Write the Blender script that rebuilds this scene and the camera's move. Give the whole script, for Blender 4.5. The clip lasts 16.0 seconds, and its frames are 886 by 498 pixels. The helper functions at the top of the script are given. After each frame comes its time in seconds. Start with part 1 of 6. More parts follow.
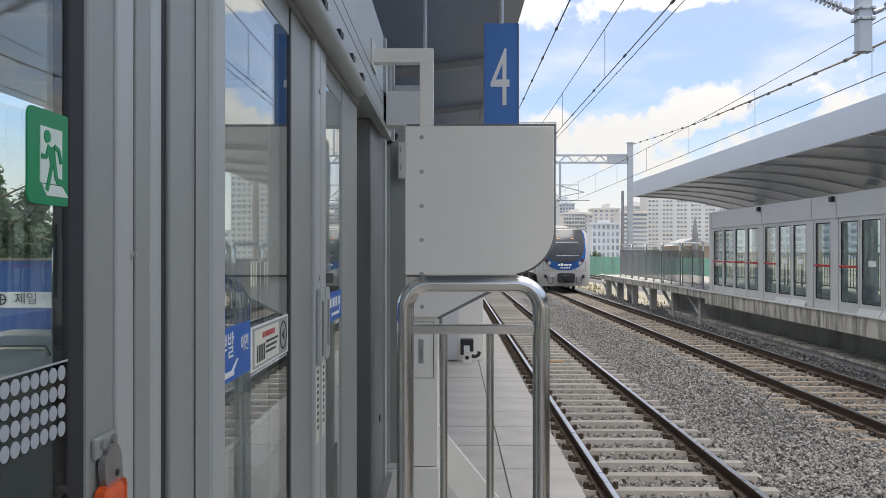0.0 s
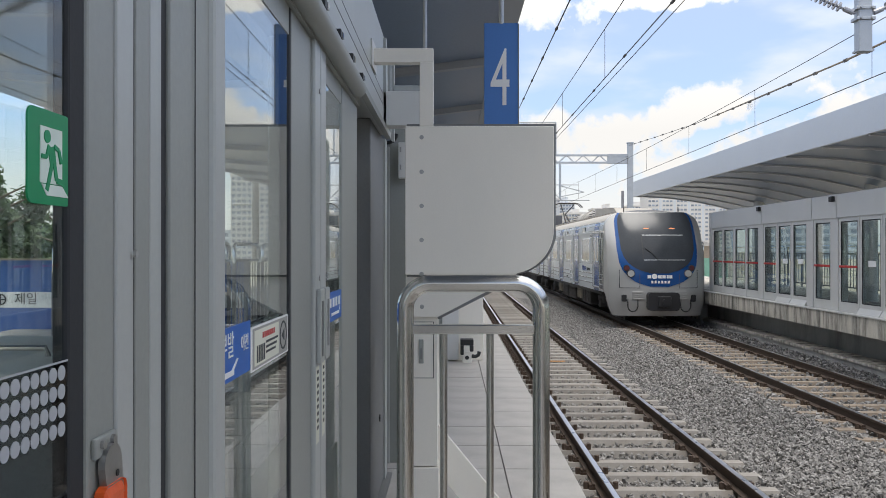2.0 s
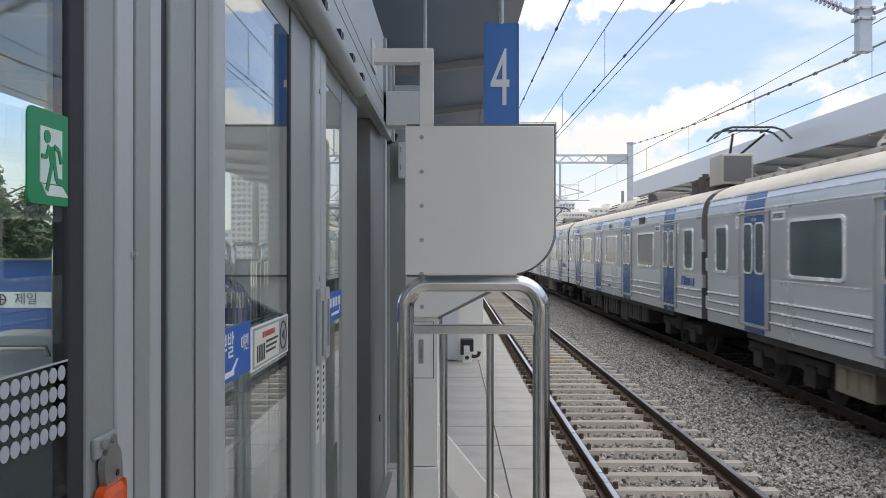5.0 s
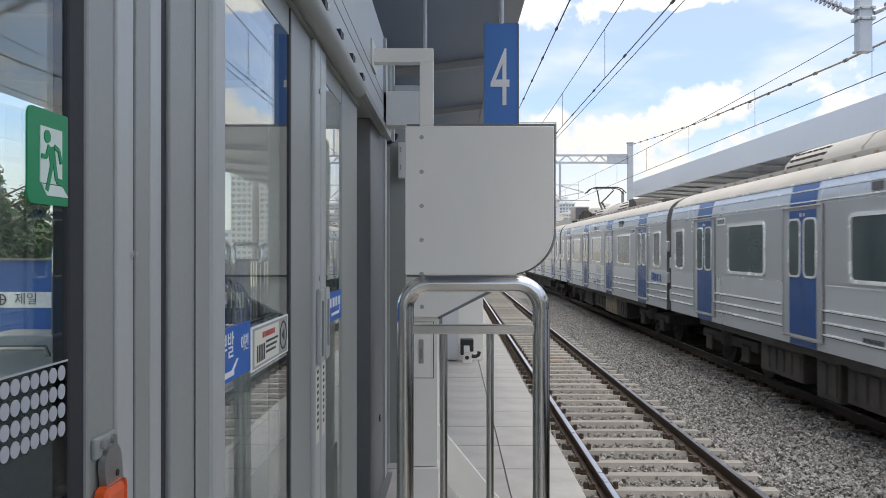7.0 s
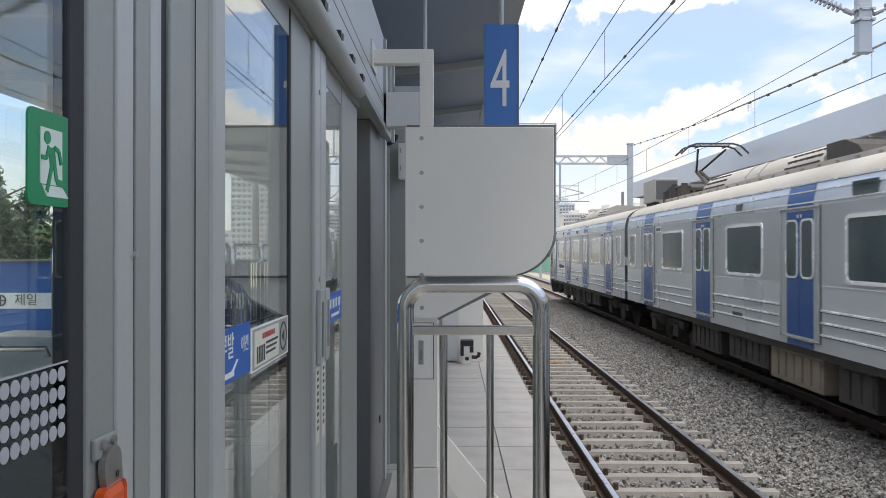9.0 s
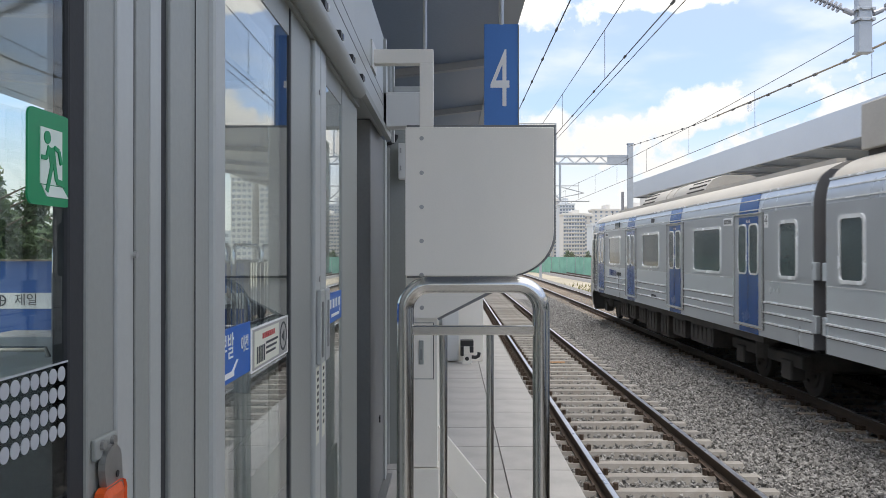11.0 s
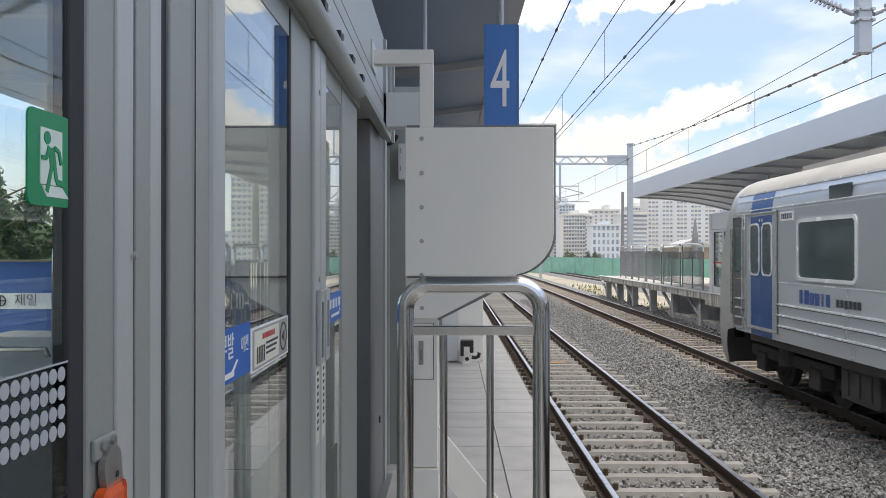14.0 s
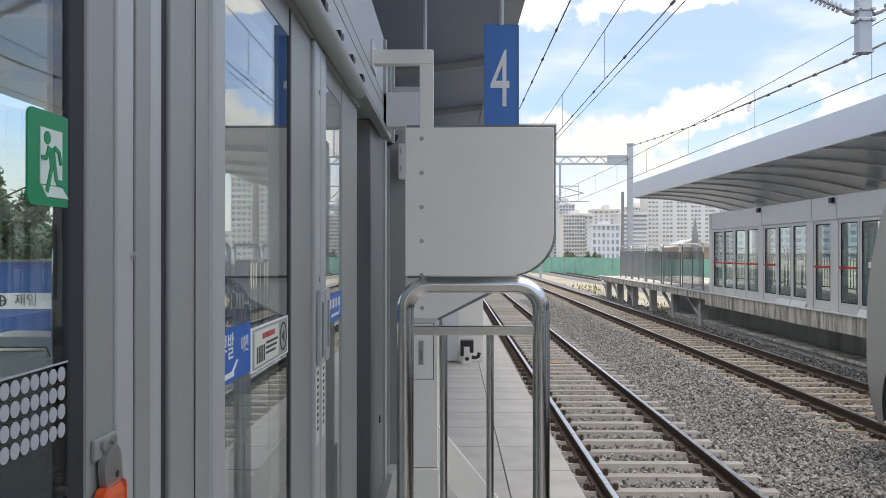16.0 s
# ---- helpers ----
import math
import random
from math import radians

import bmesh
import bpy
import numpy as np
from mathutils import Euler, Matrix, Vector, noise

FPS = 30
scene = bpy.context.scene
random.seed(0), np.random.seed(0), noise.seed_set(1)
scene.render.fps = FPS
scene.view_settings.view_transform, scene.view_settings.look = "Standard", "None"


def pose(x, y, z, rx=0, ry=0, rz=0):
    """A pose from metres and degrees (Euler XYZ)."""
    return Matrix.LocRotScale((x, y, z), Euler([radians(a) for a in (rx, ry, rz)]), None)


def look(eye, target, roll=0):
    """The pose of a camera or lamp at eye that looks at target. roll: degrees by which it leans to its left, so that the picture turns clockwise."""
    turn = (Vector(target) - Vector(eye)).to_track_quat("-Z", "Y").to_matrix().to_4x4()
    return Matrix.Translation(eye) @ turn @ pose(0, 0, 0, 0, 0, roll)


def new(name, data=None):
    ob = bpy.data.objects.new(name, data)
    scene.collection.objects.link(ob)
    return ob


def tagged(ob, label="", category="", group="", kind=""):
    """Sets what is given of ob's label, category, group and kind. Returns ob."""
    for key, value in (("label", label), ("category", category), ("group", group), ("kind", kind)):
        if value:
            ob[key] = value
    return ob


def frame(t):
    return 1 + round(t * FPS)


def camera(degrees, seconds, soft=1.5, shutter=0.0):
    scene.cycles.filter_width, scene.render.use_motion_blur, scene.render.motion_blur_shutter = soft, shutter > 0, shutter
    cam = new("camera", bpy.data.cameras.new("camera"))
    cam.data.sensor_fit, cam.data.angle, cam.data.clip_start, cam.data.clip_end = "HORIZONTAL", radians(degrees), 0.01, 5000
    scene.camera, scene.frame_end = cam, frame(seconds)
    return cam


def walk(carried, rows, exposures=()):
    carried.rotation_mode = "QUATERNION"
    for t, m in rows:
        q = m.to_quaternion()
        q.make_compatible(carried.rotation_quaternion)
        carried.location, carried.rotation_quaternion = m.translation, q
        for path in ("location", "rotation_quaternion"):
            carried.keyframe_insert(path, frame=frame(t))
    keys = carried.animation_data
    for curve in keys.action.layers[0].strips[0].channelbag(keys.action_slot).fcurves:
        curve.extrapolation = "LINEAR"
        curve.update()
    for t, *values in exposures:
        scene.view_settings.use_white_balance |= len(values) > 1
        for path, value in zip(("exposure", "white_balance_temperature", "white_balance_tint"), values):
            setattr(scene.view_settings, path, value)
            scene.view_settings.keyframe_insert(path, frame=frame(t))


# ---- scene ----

EYE = (0.0, 0.0, 1.345)          # platform floor is z = 0, tracks run along +y
RAIL = -1.135                    # top of the near rails
RAIL_FAR = -0.985                # the far track lies a little higher
NEAR_X, FAR_X = 2.41, 6.60       # centre lines of the two tracks
cam = camera(56.6, 16.0, soft=0.72, shutter=0.3)


def aim(up):
    return pose(*EYE, 90 + up, 0, 0.63)


walk(cam, [(0, aim(0.118)), (7.5, aim(0.118)), (8.0, aim(0.18)), (11.5, aim(0.185)), (12.0, aim(0.235)),
           (13.4, aim(0.235)), (14.2, aim(0.195)), (16.0, aim(0.20))], [(0, 0.66, 6580, 10), (2, 0.70, 6580, 10), (4, 0.74, 6580, 10), (7, 0.78, 6580, 10), (16, 0.80, 6580, 10)])

# ---- world and sun ----
SUN_TO = Vector((0.04, -0.20, 0.979)).normalized()
world = bpy.data.worlds.new("sky")
scene.world = world
world.use_nodes = True
wn = world.node_tree.nodes
wl = world.node_tree.links
wn.clear()
w_out = wn.new("ShaderNodeOutputWorld")
w_bg = wn.new("ShaderNodeBackground")
w_sky = wn.new("ShaderNodeTexSky")
w_sky.sky_type = "NISHITA"
w_sky.sun_disc = False
w_sky.sun_elevation = math.asin(SUN_TO.z)
w_sky.sun_rotation = math.atan2(SUN_TO.x, SUN_TO.y)
w_sky.dust_density = 1.0
w_bg.inputs["Strength"].default_value = 0.14
# broken white clouds over the blue, thicker towards the horizon
w_tc = wn.new("ShaderNodeTexCoord")
w_sep = wn.new("ShaderNodeSeparateXYZ")
wl.new(w_tc.outputs["Generated"], w_sep.inputs[0])
w_add = wn.new("ShaderNodeMath")
w_add.operation = "ADD"
w_add.inputs[1].default_value = 0.16
wl.new(w_sep.outputs["Z"], w_add.inputs[0])
w_div = wn.new("ShaderNodeVectorMath")
w_div.operation = "DIVIDE"
w_cmb = wn.new("ShaderNodeCombineXYZ")
for k in range(3):
    wl.new(w_add.outputs[0], w_cmb.inputs[k])
wl.new(w_tc.outputs["Generated"], w_div.inputs[0])
wl.new(w_cmb.outputs[0], w_div.inputs[1])
w_noise = wn.new("ShaderNodeTexNoise")
w_noise.inputs["Scale"].default_value = 2.3
w_noise.inputs["Detail"].default_value = 9
w_noise.inputs["Roughness"].default_value = 0.5
wl.new(w_div.outputs[0], w_noise.inputs["Vector"])


def w_math(op, a, b=None, c=None):
    """A math node of the sky; numbers or sockets."""
    nd = wn.new("ShaderNodeMath")
    nd.operation = op
    for k, v in enumerate((a, b, c)):
        if v is None:
            continue
        if isinstance(v, (int, float)):
            nd.inputs[k].default_value = v
        else:
            wl.new(v, nd.inputs[k])
    return nd.outputs[0]


# cumulus heaps to the north, given by bearing and height slopes and their half sizes
w_edge = wn.new("ShaderNodeTexNoise")
w_edge.inputs["Scale"].default_value = 26.0
w_edge.inputs["Detail"].default_value = 8
w_edge.inputs["Roughness"].default_value = 0.58
wl.new(w_tc.outputs["Generated"], w_edge.inputs["Vector"])
bear = w_math("DIVIDE", w_sep.outputs["X"], w_sep.outputs["Y"])
rise = w_math("DIVIDE", w_sep.outputs["Z"], w_sep.outputs["Y"])
heap = None
for cx, cz, rx, rz, lean in ((0.50, 0.150, 0.100, 0.075, 0.25), (0.285, 0.165, 0.095, 0.034, 0.30), (0.10, 0.300, 0.095, 0.036, 0.10),
                             (0.25, 0.302, 0.10, 0.012, 0.05), (0.15, 0.135, 0.14, 0.035, 0.0), (0.40, 0.105, 0.2, 0.05, 0.1)):
    u = w_math("SUBTRACT", bear, cx)
    v = w_math("SUBTRACT", w_math("SUBTRACT", rise, cz), w_math("MULTIPLY", u, lean))
    u, v = w_math("DIVIDE", u, rx), w_math("DIVIDE", v, rz)
    r2 = w_math("ADD", w_math("MULTIPLY", u, u), w_math("MULTIPLY", v, v))
    h = w_math("SUBTRACT", 1.0, r2)
    heap = h if heap is None else w_math("MAXIMUM", heap, h)
heap = w_math("MAXIMUM", heap, -1.2)
heap = w_math("ADD", heap, w_math("MULTIPLY", w_math("SUBTRACT", w_edge.outputs["Fac"], 0.5), 4.2))
w_heap = wn.new("ShaderNodeMapRange")
w_heap.interpolation_type = "SMOOTHSTEP"
w_heap.inputs["From Min"].default_value = -0.45
w_heap.inputs["From Max"].default_value = 0.75
wl.new(heap, w_heap.inputs["Value"])
# thin broken veil everywhere, thicker towards the horizon
w_low = wn.new("ShaderNodeMapRange")
w_low.interpolation_type = "SMOOTHSTEP"
w_low.inputs["From Min"].default_value = 0.03
w_low.inputs["From Max"].default_value = 0.22
w_low.inputs["To Min"].default_value = 0.92
w_low.inputs["To Max"].default_value = 0.0
wl.new(w_sep.outputs["Z"], w_low.inputs["Value"])
w_veil = wn.new("ShaderNodeMapRange")
w_veil.interpolation_type = "SMOOTHSTEP"
w_veil.inputs["From Min"].default_value = 0.42
w_veil.inputs["From Max"].default_value = 0.78
w_veil.inputs["To Min"].default_value = 0.28
w_veil.inputs["To Max"].default_value = 0.80
wl.new(w_noise.outputs["Fac"], w_veil.inputs["Value"])
# unseen cloud veil added overhead to whiten and lift the fill light
w_top = wn.new("ShaderNodeMapRange")
w_top.interpolation_type = "SMOOTHSTEP"
w_top.inputs["From Min"].default_value = 0.36
w_top.inputs["From Max"].default_value = 0.72
w_top.inputs["To Max"].default_value = 0.86
wl.new(w_sep.outputs["Z"], w_top.inputs["Value"])
w_cover = w_math("MAXIMUM", w_math("MAXIMUM", w_low.outputs[0], w_veil.outputs[0]), w_math("MAXIMUM", w_heap.outputs[0], w_top.outputs[0]))
w_mix = wn.new("ShaderNodeMix")
w_mix.data_type = "RGBA"
wl.new(w_cover, w_mix.inputs["Factor"])
w_tint = wn.new("ShaderNodeVectorMath")
w_tint.operation = "MULTIPLY"
w_tint.inputs[1].default_value = (0.62, 0.77, 0.98)
wl.new(w_sky.outputs[0], w_tint.inputs[0])
wl.new(w_tint.outputs[0], w_mix.inputs["A"])
# clouds brighten with height, mostly out of view, as added fill light
w_high = wn.new("ShaderNodeMapRange")
w_high.inputs["From Min"].default_value = 0.14
w_high.inputs["From Max"].default_value = 0.60
w_high.inputs["To Min"].default_value = 1.0
w_high.inputs["To Max"].default_value = 2.0
wl.new(w_sep.outputs["Z"], w_high.inputs["Value"])
w_cloud = wn.new("ShaderNodeVectorMath")
w_cloud.operation = "SCALE"
w_cloud.inputs[0].default_value = (4.2, 4.15, 4.05)
wl.new(w_high.outputs[0], w_cloud.inputs["Scale"])
wl.new(w_cloud.outputs[0], w_mix.inputs["B"])
wl.new(w_mix.outputs["Result"], w_bg.inputs["Color"])
wl.new(w_bg.outputs[0], w_out.inputs[0])

sun = new("sun", bpy.data.lights.new("sun", "SUN"))
sun.data.energy = 1.5
sun.data.angle = radians(24)
sun.data.color = (1.0, 0.96, 0.90)
sun.matrix_world = look(SUN_TO * 50, (0, 0, 0))


# ---- materials ----
def mat(name, color, rough=0.6, metal=0.0, var=0.12, scale=3.0, fine=60.0, bump=0.15, stain=None, stain_amt=0.0,
        streak=1.0, rand=0.0, spec=0.5, glow=None, island=0.0, stain_at=0.48):
    m = bpy.data.materials.new(name)
    m.use_nodes = True
    n, l = m.node_tree.nodes, m.node_tree.links
    b = n["Principled BSDF"]
    b.inputs["Metallic"].default_value = metal
    b.inputs["Specular IOR Level"].default_value = spec
    tc = n.new("ShaderNodeTexCoord")
    mp = n.new("ShaderNodeMapping")
    mp.inputs["Scale"].default_value = (1, 1, streak)
    l.new(tc.outputs["Object"], mp.inputs["Vector"])
    big = n.new("ShaderNodeTexNoise")
    big.inputs["Scale"].default_value = scale
    big.inputs["Detail"].default_value = 6
    l.new(mp.outputs[0], big.inputs["Vector"])
    small = n.new("ShaderNodeTexNoise")
    small.inputs["Scale"].default_value = fine
    small.inputs["Detail"].default_value = 3
    l.new(tc.outputs["Object"], small.inputs["Vector"])
    add = n.new("ShaderNodeMath")
    add.operation = "MULTIPLY_ADD"
    add.inputs[1].default_value = 0.5
    l.new(small.outputs["Fac"], add.inputs[0])
    l.new(big.outputs["Fac"], add.inputs[2])
    mr = n.new("ShaderNodeMapRange")
    mr.inputs["From Min"].default_value = 0.45
    mr.inputs["From Max"].default_value = 1.05
    mr.inputs["To Min"].default_value = 1 - var
    mr.inputs["To Max"].default_value = 1 + var
    l.new(add.outputs[0], mr.inputs["Value"])
    fac = mr.outputs[0]
    if rand or island:
        oi = n.new("ShaderNodeNewGeometry" if island else "ShaderNodeObjectInfo")
        r = n.new("ShaderNodeMapRange")
        r.inputs["To Min"].default_value = 1 - rand - island
        r.inputs["To Max"].default_value = 1 + rand + island
        l.new(oi.outputs["Random Per Island" if island else "Random"], r.inputs["Value"])
        mu = n.new("ShaderNodeMath")
        mu.operation = "MULTIPLY"
        l.new(fac, mu.inputs[0])
        l.new(r.outputs[0], mu.inputs[1])
        fac = mu.outputs[0]
    sc = n.new("ShaderNodeVectorMath")
    sc.operation = "SCALE"
    sc.inputs[0].default_value = color[:3]
    l.new(fac, sc.inputs["Scale"])
    out = sc.outputs[0]
    if stain:
        st = n.new("ShaderNodeTexNoise")
        st.inputs["Scale"].default_value = scale * 0.7
        st.inputs["Detail"].default_value = 8
        st.inputs["Roughness"].default_value = 0.7
        l.new(mp.outputs[0], st.inputs["Vector"])
        sr = n.new("ShaderNodeMapRange")
        sr.inputs["From Min"].default_value = stain_at
        sr.inputs["From Max"].default_value = stain_at + 0.2
        sr.inputs["To Max"].default_value = stain_amt
        l.new(st.outputs["Fac"], sr.inputs["Value"])
        mx = n.new("ShaderNodeMix")
        mx.data_type = "RGBA"
        l.new(sr.outputs[0], mx.inputs["Factor"])
        l.new(out, mx.inputs["A"])
        mx.inputs["B"].default_value = (*stain[:3], 1)
        out = mx.outputs["Result"]
    l.new(out, b.inputs["Base Color"])
    rr = n.new("ShaderNodeMapRange")
    rr.inputs["To Min"].default_value = max(0.02, rough - 0.12)
    rr.inputs["To Max"].default_value = min(1.0, rough + 0.12)
    l.new(big.outputs["Fac"], rr.inputs["Value"])
    l.new(rr.outputs[0], b.inputs["Roughness"])
    if bump:
        bp = n.new("ShaderNodeBump")
        bp.inputs["Strength"].default_value = bump
        bp.inputs["Distance"].default_value = 0.004
        l.new(small.outputs["Fac"], bp.inputs["Height"])
        l.new(bp.outputs[0], b.inputs["Normal"])
    if glow:
        b.inputs["Emission Color"].default_value = (*glow[:3], 1)
        b.inputs["Emission Strength"].default_value = glow[3]
    return m


def glass(name, tint=(0.9, 0.95, 0.93), mirror=1.0):
    """Thin pane: clear with a Fresnel reflection."""
    m = bpy.data.materials.new(name)
    m.use_nodes = True
    n, l = m.node_tree.nodes, m.node_tree.links
    n.clear()
    o = n.new("ShaderNodeOutputMaterial")
    mix = n.new("ShaderNodeMixShader")
    tr = n.new("ShaderNodeBsdfTransparent")
    tr.inputs[0].default_value = (*tint, 1)
    gl = n.new("ShaderNodeBsdfGlossy")
    gl.inputs["Roughness"].default_value = 0.012
    gl.inputs["Color"].default_value = (mirror, mirror, mirror, 1)
    lw = n.new("ShaderNodeLayerWeight")
    p5 = n.new("ShaderNodeMath")
    p5.operation = "POWER"
    p5.inputs[1].default_value = 4.5
    l.new(lw.outputs["Facing"], p5.inputs[0])
    fr = n.new("ShaderNodeMath")
    fr.operation = "MULTIPLY_ADD"
    fr.inputs[1].default_value = 0.95
    fr.inputs[2].default_value = 0.04
    l.new(p5.outputs[0], fr.inputs[0])
    l.new(fr.outputs[0], mix.inputs[0])
    l.new(tr.outputs[0], mix.inputs[1])
    l.new(gl.outputs[0], mix.inputs[2])
    l.new(mix.outputs[0], o.inputs[0])
    return m


